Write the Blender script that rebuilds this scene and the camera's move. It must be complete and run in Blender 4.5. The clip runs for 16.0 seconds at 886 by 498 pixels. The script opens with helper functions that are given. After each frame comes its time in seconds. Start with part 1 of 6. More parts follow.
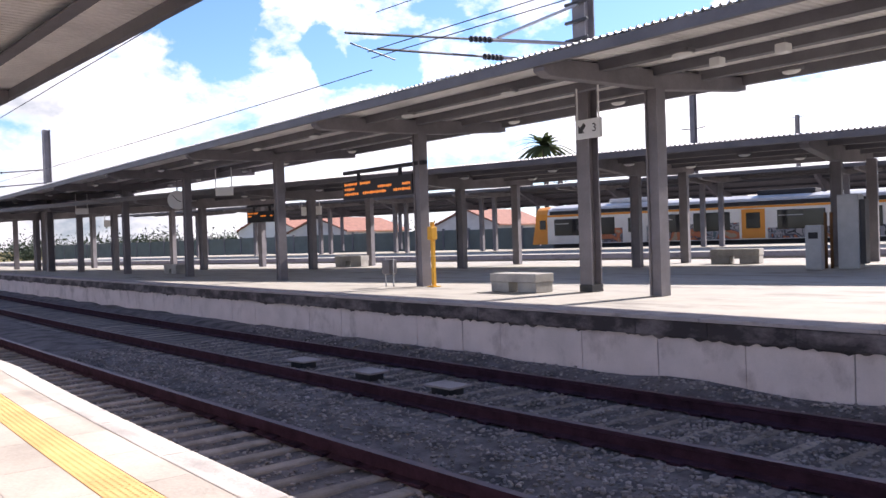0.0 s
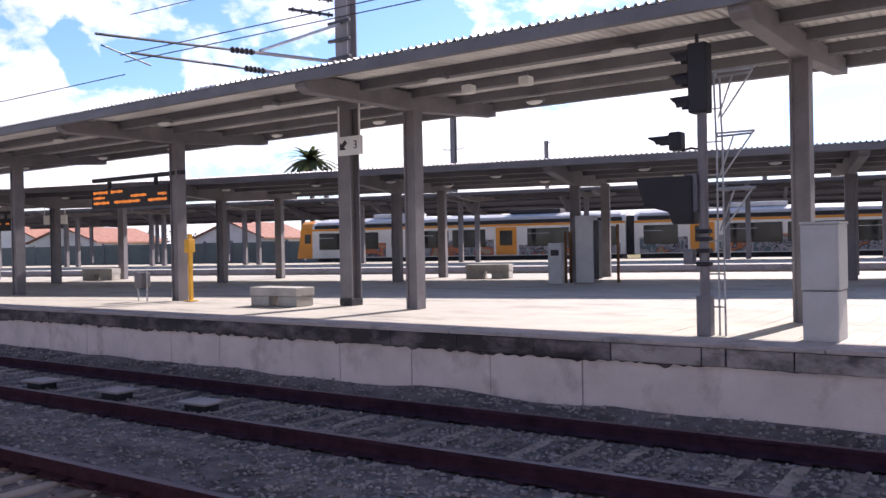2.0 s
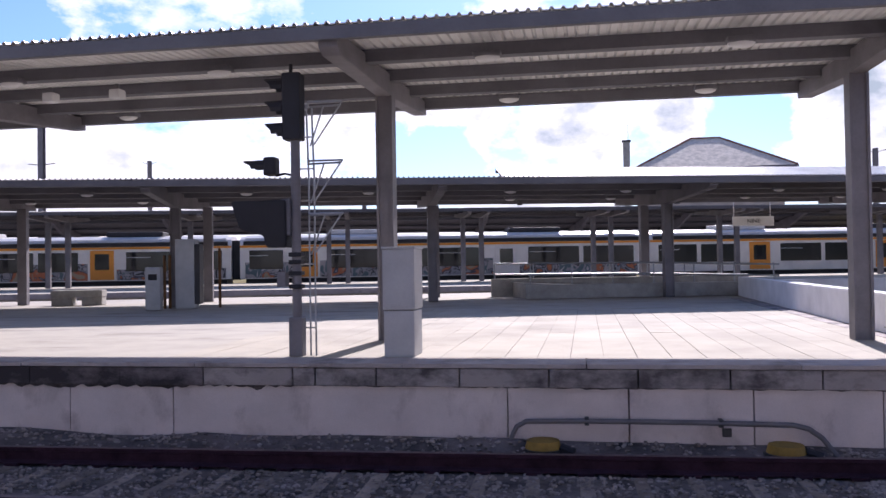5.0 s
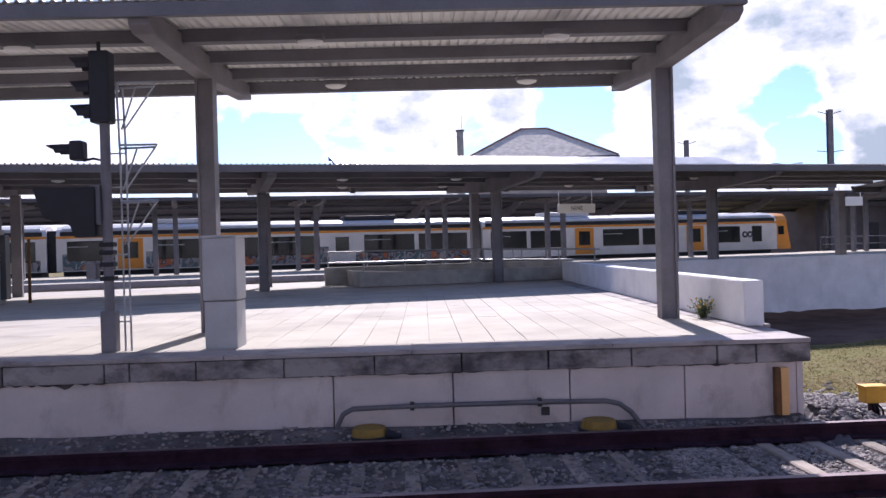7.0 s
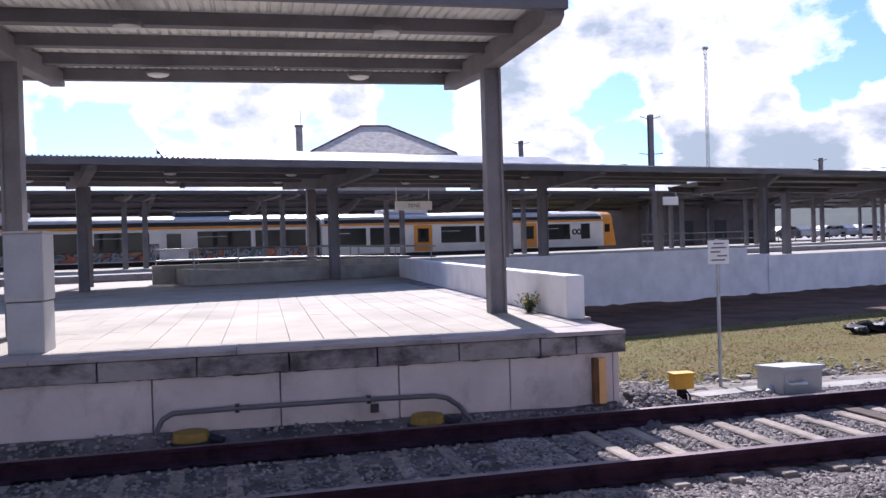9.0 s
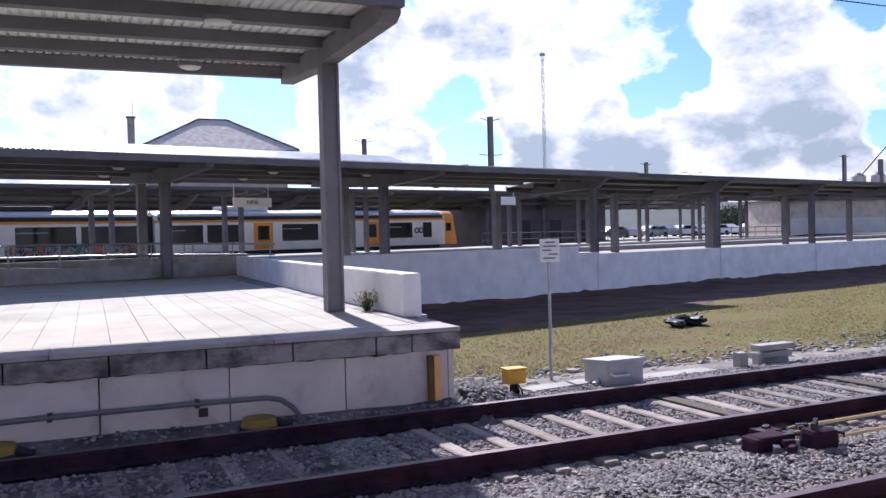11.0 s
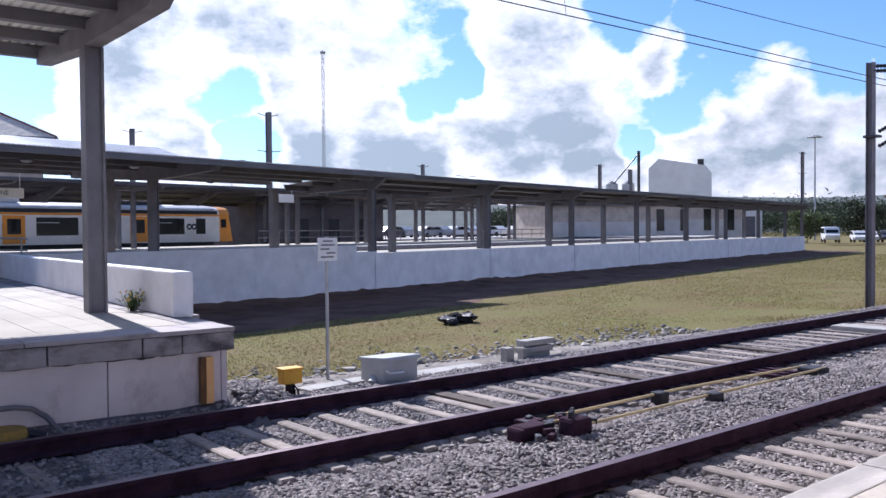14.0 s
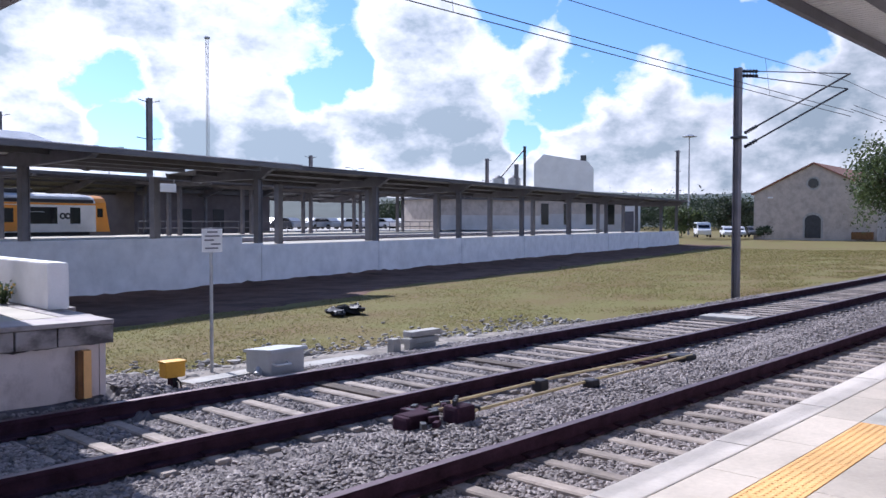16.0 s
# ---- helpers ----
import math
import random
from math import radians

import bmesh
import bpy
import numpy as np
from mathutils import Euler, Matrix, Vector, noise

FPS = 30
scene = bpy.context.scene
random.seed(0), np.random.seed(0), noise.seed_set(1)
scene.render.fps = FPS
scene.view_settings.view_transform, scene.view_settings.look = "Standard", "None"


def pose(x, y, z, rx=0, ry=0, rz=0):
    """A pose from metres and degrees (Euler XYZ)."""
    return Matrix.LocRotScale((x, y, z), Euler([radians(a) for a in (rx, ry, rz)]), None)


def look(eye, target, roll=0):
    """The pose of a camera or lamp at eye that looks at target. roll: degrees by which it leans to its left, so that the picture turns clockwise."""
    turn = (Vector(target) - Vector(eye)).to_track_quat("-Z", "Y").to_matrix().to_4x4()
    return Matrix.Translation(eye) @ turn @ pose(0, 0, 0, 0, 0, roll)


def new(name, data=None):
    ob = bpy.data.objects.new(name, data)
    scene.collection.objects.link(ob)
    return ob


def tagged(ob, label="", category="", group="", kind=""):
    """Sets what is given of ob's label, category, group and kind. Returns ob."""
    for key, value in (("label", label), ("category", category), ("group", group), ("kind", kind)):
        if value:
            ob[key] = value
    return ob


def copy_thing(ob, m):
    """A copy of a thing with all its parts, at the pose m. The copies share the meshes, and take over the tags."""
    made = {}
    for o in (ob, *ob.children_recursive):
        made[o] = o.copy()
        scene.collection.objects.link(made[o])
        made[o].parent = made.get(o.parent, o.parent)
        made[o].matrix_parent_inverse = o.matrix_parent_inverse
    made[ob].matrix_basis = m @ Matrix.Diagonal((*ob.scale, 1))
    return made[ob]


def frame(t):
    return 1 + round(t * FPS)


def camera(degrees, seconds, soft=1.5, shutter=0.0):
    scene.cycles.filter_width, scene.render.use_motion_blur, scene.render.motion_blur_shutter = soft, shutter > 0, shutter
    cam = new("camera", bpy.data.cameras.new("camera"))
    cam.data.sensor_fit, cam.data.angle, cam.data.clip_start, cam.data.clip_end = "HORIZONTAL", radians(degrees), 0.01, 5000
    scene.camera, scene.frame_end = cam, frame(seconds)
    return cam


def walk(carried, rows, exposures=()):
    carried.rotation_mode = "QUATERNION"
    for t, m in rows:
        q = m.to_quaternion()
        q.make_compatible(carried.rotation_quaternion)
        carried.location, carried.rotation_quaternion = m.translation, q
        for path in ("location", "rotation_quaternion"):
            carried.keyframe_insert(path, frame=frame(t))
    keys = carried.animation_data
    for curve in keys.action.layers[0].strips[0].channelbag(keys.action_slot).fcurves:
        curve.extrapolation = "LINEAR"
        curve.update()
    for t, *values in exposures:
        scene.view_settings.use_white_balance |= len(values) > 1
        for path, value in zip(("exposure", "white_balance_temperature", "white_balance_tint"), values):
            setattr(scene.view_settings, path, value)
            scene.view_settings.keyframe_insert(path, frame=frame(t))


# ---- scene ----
cam = camera(55.2, 16.0)
# seconds, eye x, y, z, yaw, pitch, roll
ROWS = [
    (0.0, -0.000, 0.000, 1.000, 51.30, -0.85, 1.92),
    (0.5, 0.031, -0.017, 0.995, 49.24, -0.90, 1.85),
    (1.0, 0.077, -0.016, 0.993, 45.66, -0.99, 1.83),
    (1.5, 0.133, -0.034, 0.993, 40.74, -0.84, 1.63),
    (2.0, 0.176, -0.062, 1.000, 35.58, -0.31, 1.15),
    (2.5, 0.223, -0.043, 0.998, 30.44, 0.76, 0.46),
    (3.0, 0.242, -0.035, 0.989, 25.42, 1.80, -0.07),
    (3.5, 0.251, -0.067, 0.981, 20.78, 1.98, -0.04),
    (4.0, 0.273, -0.040, 0.976, 16.71, 1.68, 0.30),
    (4.5, 0.293, -0.039, 0.971, 12.93, 1.32, 0.62),
    (7.0, 0.441, 0.026, 0.953, -1.36, -0.07, 1.62),
    (7.5, 0.472, 0.017, 0.947, -3.94, -0.20, 1.69),
    (8.0, 0.495, 0.046, 0.943, -6.62, -0.30, 1.73),
    (8.5, 0.533, 0.058, 0.944, -9.30, -0.44, 1.67),
    (9.0, 0.565, 0.074, 0.944, -12.06, -0.57, 1.67),
    (11.5, 0.666, 0.128, 0.937, -25.16, -1.04, 1.28),
    (12.0, 0.665, 0.140, 0.939, -27.74, -1.10, 1.12),
    (12.5, 0.688, 0.175, 0.935, -30.32, -1.13, 0.87),
    (13.0, 0.692, 0.174, 0.938, -32.78, -1.13, 0.70),
    (13.5, 0.694, 0.169, 0.939, -35.12, -1.15, 0.57),
    (14.0, 0.662, 0.121, 0.939, -37.49, -1.29, 0.45),
    (14.5, 0.638, 0.070, 0.938, -39.72, -1.45, 0.31),
    (15.0, 0.617, 0.061, 0.939, -41.83, -1.61, 0.14),
    (15.5, 0.611, 0.037, 0.939, -43.56, -1.74, 0.04),
    (16.0, 0.597, 0.026, 0.939, -45.01, -1.83, -0.08),
]
walk(cam, [(t, pose(x, y, z, 90 + pitch, roll, yaw)) for t, x, y, z, yaw, pitch, roll in ROWS],
     [(0.0, 1.0, 6400, 22), (2.5, 0.88, 6450, 26), (3.6, 0.57, 6300, 28), (9.0, 0.63, 5980, 26), (16.0, 0.57, 5700, 20)])

# ---- world, sun, exposure ----
SUN_EL = math.atan(1 / 1.32)
world = bpy.data.worlds.new("world")
scene.world = world
world.use_nodes = True


def link_nodes(tree, a, i, b, j):
    tree.links.new(a.outputs[i], b.inputs[j])


# gaps of clear sky: azimuth from +y towards +x, height, radius, in degrees
CLEAR = [(-67.1, 13.8, 1.9), (-65.1, 15.4, 1.6), (-54.5, 11.9, 1.6), (-58.2, 12.1, 1.2), (-36.1, 13.9, 1.7),
         (-39.9, 15.7, 1.7), (-12.5, 17.7, 3.8), (-11.7, 7.2, 1.7), (10.2, 9.1, 2.1), (-9.3, 7.2, 1.9),
         (24.6, 5.9, 1.7), (23.1, 9.1, 1.5), (56.8, 12.5, 3.4), (62.1, 11.9, 2.7), (53.5, 7.6, 1.5),
         (49.4, 13.8, 2.3), (36.9, 8.1, 1.5), (23.5, 8.8, 0.8), (38.4, 10.5, 1.1), (50.5, 5.8, 0.8),
         (67.2, 11.6, 1.9)]
# heaped clouds, in the same terms
HEAPS = [(44.8, 9.9, 4.0), (41.8, 12.4, 2.3), (47.1, 7.7, 1.9), (51.5, 10.7, 1.7), (30.7, 11.3, 4.6),
         (25.9, 11.7, 4.2), (33.6, 6.6, 2.1), (19.4, 9.9, 3.8), (20.3, 6.6, 3.1), (41.8, 5.0, 2.3),
         (56.1, 6.1, 2.9), (60.4, 7.4, 3.6), (63.9, 9.4, 2.3), (68.2, 6.7, 4.2), (71.3, 9.6, 2.3),
         (36.5, 4.8, 1.9), (27.9, 6.1, 1.9), (56.9, 3.9, 2.3), (48.3, 4.3, 1.9), (-8.9, 9.6, 3.1),
         (6.9, 10.2, 2.3), (-0.2, 8.2, 2.3), (18.7, 12.3, 2.7)]


def build_world():
    nt = world.node_tree
    nt.nodes.clear()
    out = nt.nodes.new("ShaderNodeOutputWorld")
    bg = nt.nodes.new("ShaderNodeBackground")
    sky = nt.nodes.new("ShaderNodeTexSky")
    sky.sky_type, sky.sun_disc = "NISHITA", False
    sky.sun_elevation, sky.sun_rotation = SUN_EL, 0.0
    sky.air_density, sky.dust_density, sky.ozone_density = 1.0, 0.4, 1.6
    co = nt.nodes.new("ShaderNodeTexCoord")
    sep = nt.nodes.new("ShaderNodeSeparateXYZ")
    link_nodes(nt, co, "Generated", sep, 0)
    up = nt.nodes.new("ShaderNodeMath")
    up.operation = "MAXIMUM"
    up.inputs[1].default_value = 0.0
    link_nodes(nt, sep, "Z", up, 0)
    mp = nt.nodes.new("ShaderNodeMapping")
    mp.inputs["Scale"].default_value = (1.0, 1.0, 1.75)
    mp.inputs["Location"].default_value = CLOUD_SHIFT
    link_nodes(nt, co, "Generated", mp, "Vector")
    big = nt.nodes.new("ShaderNodeTexNoise")
    big.inputs["Scale"].default_value, big.inputs["Detail"].default_value, big.inputs["Roughness"].default_value = 5.2, 12.0, 0.55
    link_nodes(nt, mp, "Vector", big, "Vector")
    # thinner cover high up, thicker towards the horizon
    bias = nt.nodes.new("ShaderNodeMath")
    bias.operation = "MULTIPLY_ADD"
    bias.inputs[1].default_value, bias.inputs[2].default_value = -0.3, 0.085
    link_nodes(nt, up, 0, bias, 0)
    dens = nt.nodes.new("ShaderNodeMath")
    dens.operation = "ADD"
    link_nodes(nt, big, "Fac", dens, 0)
    link_nodes(nt, bias, 0, dens, 1)
    # torn edges for the gaps
    tear = nt.nodes.new("ShaderNodeTexNoise")
    tear.inputs["Scale"].default_value, tear.inputs["Detail"].default_value = 11.0, 8.0
    link_nodes(nt, co, "Generated", tear, "Vector")
    bent = nt.nodes.new("ShaderNodeVectorMath")
    bent.operation = "MULTIPLY_ADD"
    bent.inputs[1].default_value = (0.13, 0.13, 0.13)
    link_nodes(nt, tear, "Color", bent, 0)
    link_nodes(nt, co, "Generated", bent, 2)
    moved = nt.nodes.new("ShaderNodeVectorMath")
    moved.operation = "SUBTRACT"
    moved.inputs[1].default_value = (0.065, 0.065, 0.065)
    link_nodes(nt, bent, 0, moved, 0)
    unit = nt.nodes.new("ShaderNodeVectorMath")
    unit.operation = "NORMALIZE"
    link_nodes(nt, moved, 0, unit, 0)
    def field(spots, wide):
        """Soft union of round patches of sky."""
        top = None
        for az, el, rad in spots:
            a, e = radians(az), radians(el)
            dot = nt.nodes.new("ShaderNodeVectorMath")
            dot.operation = "DOT_PRODUCT"
            dot.inputs[1].default_value = (math.sin(a) * math.cos(e), math.cos(a) * math.cos(e), math.sin(e))
            link_nodes(nt, unit, 0, dot, 0)
            mr = nt.nodes.new("ShaderNodeMapRange")
            mr.interpolation_type = "SMOOTHSTEP"
            mr.inputs["From Min"].default_value, mr.inputs["From Max"].default_value = math.cos(radians(rad * wide * 1.15)), math.cos(radians(rad * 0.3))
            link_nodes(nt, dot, "Value", mr, "Value")
            if top is None:
                top = mr
            else:
                mx = nt.nodes.new("ShaderNodeMath")
                mx.operation = "MAXIMUM"
                link_nodes(nt, top, 0, mx, 0)
                link_nodes(nt, mr, 0, mx, 1)
                top = mx
        return top

    heap = nt.nodes.new("ShaderNodeMath")
    heap.operation = "MULTIPLY_ADD"
    heap.inputs[1].default_value = 0.2
    link_nodes(nt, field(HEAPS, 1.3), 0, heap, 0)
    link_nodes(nt, dens, 0, heap, 2)
    dens = heap
    top = field(CLEAR, 1.5)
    cut = nt.nodes.new("ShaderNodeMath")
    cut.operation = "MULTIPLY_ADD"
    cut.inputs[1].default_value, cut.inputs[2].default_value = -0.34, 0.03
    link_nodes(nt, top, 0, cut, 0)
    full = nt.nodes.new("ShaderNodeMath")
    full.operation = "ADD"
    link_nodes(nt, dens, 0, full, 0)
    link_nodes(nt, cut, 0, full, 1)
    dens = full
    # billows: small knobs on the outlines of the clouds
    knob = nt.nodes.new("ShaderNodeTexNoise")
    knob.inputs["Scale"].default_value, knob.inputs["Detail"].default_value, knob.inputs["Roughness"].default_value = 24.0, 7.0, 0.62
    link_nodes(nt, mp, "Vector", knob, "Vector")
    rough = nt.nodes.new("ShaderNodeMath")
    rough.operation = "MULTIPLY_ADD"
    rough.inputs[1].default_value, rough.inputs[2].default_value = 0.5, -0.25
    link_nodes(nt, knob, "Fac", rough, 0)
    billow = nt.nodes.new("ShaderNodeMath")
    billow.operation = "ADD"
    link_nodes(nt, dens, 0, billow, 0)
    link_nodes(nt, rough, 0, billow, 1)
    dens = billow
    ramp = nt.nodes.new("ShaderNodeValToRGB")
    ramp.color_ramp.elements[0].position, ramp.color_ramp.elements[1].position = 0.43, 0.62
    link_nodes(nt, dens, 0, ramp, "Fac")
    # the thick parts of backlit clouds are greyer
    thick = nt.nodes.new("ShaderNodeValToRGB")
    el = thick.color_ramp.elements
    el[0].position, el[0].color = 0.6, (1.0, 1.0, 1.0, 1)
    el[1].position, el[1].color = 0.92, (0.34, 0.41, 0.45, 1)
    # broad folds of shade in the cloud bodies
    fold = nt.nodes.new("ShaderNodeTexNoise")
    fold.inputs["Scale"].default_value, fold.inputs["Detail"].default_value = 8.0, 5.0
    link_nodes(nt, mp, "Vector", fold, "Vector")
    deep = nt.nodes.new("ShaderNodeMath")
    deep.operation = "MULTIPLY_ADD"
    deep.inputs[1].default_value, deep.inputs[2].default_value = 0.7, -0.31
    link_nodes(nt, fold, "Fac", deep, 0)
    body = nt.nodes.new("ShaderNodeMath")
    body.operation = "ADD"
    link_nodes(nt, dens, 0, body, 0)
    link_nodes(nt, deep, 0, body, 1)
    link_nodes(nt, body, 0, thick, "Fac")
    cloud = nt.nodes.new("ShaderNodeVectorMath")
    cloud.operation = "SCALE"
    link_nodes(nt, thick, "Color", cloud, 0)
    # clouds glow towards the sun
    ahead = nt.nodes.new("ShaderNodeVectorMath")
    ahead.operation = "DOT_PRODUCT"
    ahead.inputs[1].default_value = (0.0, math.cos(SUN_EL), math.sin(SUN_EL))
    link_nodes(nt, co, "Generated", ahead, 0)
    lobe = nt.nodes.new("ShaderNodeMapRange")
    lobe.interpolation_type = "SMOOTHSTEP"
    for key, v in (("From Min", 0.0), ("From Max", 0.95), ("To Min", CLOUD * 0.74), ("To Max", CLOUD * 1.25)):
        lobe.inputs[key].default_value = v
    link_nodes(nt, ahead, "Value", lobe, "Value")
    link_nodes(nt, lobe, 0, cloud, "Scale")
    blue = nt.nodes.new("ShaderNodeVectorMath")
    blue.operation = "SCALE"
    blue.inputs["Scale"].default_value = SKY
    clear = nt.nodes.new("ShaderNodeVectorMath")
    clear.operation = "MULTIPLY"
    clear.inputs[1].default_value = (0.75, 0.99, 1.24)
    link_nodes(nt, sky, "Color", clear, 0)
    link_nodes(nt, clear, 0, blue, 0)
    mix = nt.nodes.new("ShaderNodeMix")
    mix.data_type = "RGBA"
    link_nodes(nt, ramp, "Color", mix, 0)
    link_nodes(nt, blue, 0, mix, 6)
    link_nodes(nt, cloud, 0, mix, 7)
    link_nodes(nt, mix, 2, bg, "Color")
    bg.inputs["Strength"].default_value = 1.0
    link_nodes(nt, bg, "Background", out, "Surface")


CLOUD_SHIFT = (2.35, 0.4, 0.3)
SKY, CLOUD = 0.088, 0.8
build_world()
sun = new("sun", bpy.data.lights.new("sun", "SUN"))
sun.data.energy, sun.data.angle, sun.data.color = 5.3, radians(0.55), (1.0, 0.97, 0.88)
sun.matrix_world = look((0, 0, 0), (-0.115, -1.32, -1))


# ---- materials ----
def mat(name, colour, rough=0.8, metal=0.0, vary=0.25, scale=3.0, fine=40.0, bump=0.3, tone=None, per_object=0.0, island=0.0, spec=0.5):
    m = bpy.data.materials.new(name)
    m.use_nodes = True
    nt = m.node_tree
    bs = nt.nodes["Principled BSDF"]
    bs.inputs["Roughness"].default_value, bs.inputs["Metallic"].default_value = rough, metal
    bs.inputs["Specular IOR Level"].default_value = spec
    co = nt.nodes.new("ShaderNodeTexCoord")
    geo = nt.nodes.new("ShaderNodeNewGeometry")
    n1 = nt.nodes.new("ShaderNodeTexNoise")
    n1.inputs["Scale"].default_value, n1.inputs["Detail"].default_value, n1.inputs["Roughness"].default_value = scale, 6.0, 0.6
    n2 = nt.nodes.new("ShaderNodeTexNoise")
    n2.inputs["Scale"].default_value, n2.inputs["Detail"].default_value = fine, 4.0
    link_nodes(nt, geo, "Position", n1, "Vector")
    link_nodes(nt, geo, "Position", n2, "Vector")
    ramp = nt.nodes.new("ShaderNodeValToRGB")
    c = colour
    d = tone or tuple(v * (1 - vary * 1.6) for v in c)
    e = ramp.color_ramp.elements
    e[0].position, e[0].color = 0.28, (*d, 1)
    e[1].position, e[1].color = 0.62, (*c, 1)
    link_nodes(nt, n1, "Fac", ramp, "Fac")
    ma = nt.nodes.new("ShaderNodeMath")
    ma.operation = "MULTIPLY_ADD"
    ma.inputs[1].default_value, ma.inputs[2].default_value = vary * 1.2, 1 - vary * 0.6
    link_nodes(nt, n2, "Fac", ma, 0)
    last = ma
    for on, node, sock in ((per_object, "ShaderNodeObjectInfo", "Random"), (island, "ShaderNodeNewGeometry", "Random Per Island")):
        if on:
            oi = nt.nodes.new(node)
            mb = nt.nodes.new("ShaderNodeMath")
            mb.operation = "MULTIPLY_ADD"
            mb.inputs[1].default_value, mb.inputs[2].default_value = 2 * on, 1 - on
            link_nodes(nt, oi, sock, mb, 0)
            mc = nt.nodes.new("ShaderNodeMath")
            mc.operation = "MULTIPLY"
            link_nodes(nt, last, 0, mc, 0)
            link_nodes(nt, mb, 0, mc, 1)
            last = mc
    vm = nt.nodes.new("ShaderNodeVectorMath")
    vm.operation = "SCALE"
    link_nodes(nt, ramp, "Color", vm, 0)
    link_nodes(nt, last, 0, vm, "Scale")
    link_nodes(nt, vm, 0, bs, "Base Color")
    if bump:
        bp = nt.nodes.new("ShaderNodeBump")
        bp.inputs["Strength"].default_value, bp.inputs["Distance"].default_value = bump, 0.01
        link_nodes(nt, n2, "Fac", bp, "Height")
        link_nodes(nt, bp, "Normal", bs, "Normal")
    return m


def streaked(name, colour, dark, low, high, rough=0.85, amount=0.9, stretch=(2.2, 2.2, 0.5)):
    """A wall paint with grime that runs down it, by noise drawn out along z."""
    m = mat(name, colour, rough, vary=0.12, scale=1.6, fine=60, bump=0.25)
    nt = m.node_tree
    bs = nt.nodes["Principled BSDF"]
    src = bs.inputs["Base Color"].links[0].from_socket
    geo = nt.nodes.new("ShaderNodeNewGeometry")
    mp = nt.nodes.new("ShaderNodeMapping")
    mp.inputs["Scale"].default_value = stretch
    n = nt.nodes.new("ShaderNodeTexNoise")
    n.inputs["Scale"].default_value, n.inputs["Detail"].default_value, n.inputs["Roughness"].default_value = 1.6, 8.0, 0.65
    ramp = nt.nodes.new("ShaderNodeValToRGB")
    ramp.color_ramp.elements[0].position, ramp.color_ramp.elements[1].position = low, high
    sc = nt.nodes.new("ShaderNodeMath")
    sc.operation = "MULTIPLY"
    sc.inputs[1].default_value = amount
    mix = nt.nodes.new("ShaderNodeMix")
    mix.data_type = "RGBA"
    mix.inputs[7].default_value = (*dark, 1)
    link_nodes(nt, geo, "Position", mp, "Vector")
    link_nodes(nt, mp, "Vector", n, "Vector")
    link_nodes(nt, n, "Fac", ramp, "Fac")
    link_nodes(nt, ramp, "Color", sc, 0)
    link_nodes(nt, sc, 0, mix, 0)
    nt.links.new(src, mix.inputs[6])
    link_nodes(nt, mix, 2, bs, "Base Color")
    return m


def glow(name, colour, strength):
    m = bpy.data.materials.new(name)
    m.use_nodes = True
    bs = m.node_tree.nodes["Principled BSDF"]
    bs.inputs["Base Color"].default_value = (*colour, 1)
    bs.inputs["Emission Color"].default_value = (*colour, 1)
    bs.inputs["Emission Strength"].default_value = strength
    return m


M_STEEL = mat("grey_painted_steel", (0.14, 0.135, 0.15), 0.55, 0.0, 0.2, 1.5, 30, 0.1)
# the pale roof sheet, greyed for the shade under the back canopy
M_ROOFDIM = mat("shade_greyed_roof_sheet", (0.4, 0.375, 0.395), 0.5, 0.1, 0.15, 1.2, 20, 0.1)
# canopy steel darkened: shade under the far roofs is put into the colour
M_STEELSHADE = mat("shade_dark_painted_steel", (0.085, 0.08, 0.09), 0.6, 0.0, 0.2, 1.5, 30, 0.1)
M_ANNEX = mat("mauve_grey_render", (0.16, 0.135, 0.14), 0.9, 0, 0.2, 0.7, 20, 0.2)
M_COL = mat("column_paint", (0.2, 0.185, 0.2), 0.6, 0.0, 0.22, 1.8, 30, 0.1)
M_DARK = mat("dark_steel", (0.05, 0.05, 0.055), 0.5, 0.3, 0.2)
M_GALV = mat("galvanised_steel", (0.42, 0.43, 0.45), 0.45, 0.6, 0.2, 5, 60, 0.1)
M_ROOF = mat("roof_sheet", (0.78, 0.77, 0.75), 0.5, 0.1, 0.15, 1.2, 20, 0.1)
# roof sheet darkened to carry the shade beneath the far canopies
M_ROOFSHADE = mat("shade_dark_roof_sheet", (0.13, 0.125, 0.135), 0.55, 0.1, 0.2, 1.2, 20, 0.1)
M_SLAB = mat("platform_slab", (0.42, 0.382, 0.318), 0.88, 0, 0.2, 0.7, 45, 0.3, per_object=0.06)
M_DECK = streaked("stained_platform_slab", (0.39, 0.36, 0.312), (0.1, 0.09, 0.085), 0.53, 0.72, stretch=(0.3, 0.9, 0.5), amount=0.75)
M_COPE = streaked("coping_concrete", (0.36, 0.32, 0.315), (0.05, 0.042, 0.046), 0.43, 0.65, stretch=(1.6, 1.6, 2.6))
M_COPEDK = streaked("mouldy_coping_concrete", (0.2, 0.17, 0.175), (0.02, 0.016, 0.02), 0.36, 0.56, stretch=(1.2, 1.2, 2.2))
M_LIP = streaked("worn_edge_concrete", (0.42, 0.37, 0.36), (0.11, 0.09, 0.09), 0.5, 0.72, stretch=(1.0, 1.0, 1.0))
# soil brown that also stands in for shade on the grass
M_SOILSHADE = mat("bare_soil", (0.16, 0.1, 0.08), 0.97, 0, 0.4, 1.1, 14, 0.8, spec=0.1)
M_WALL = streaked("platform_wall_paint", (0.68, 0.6, 0.585), (0.22, 0.17, 0.165), 0.54, 0.8, amount=0.8, stretch=(1.5, 1.5, 1.1))
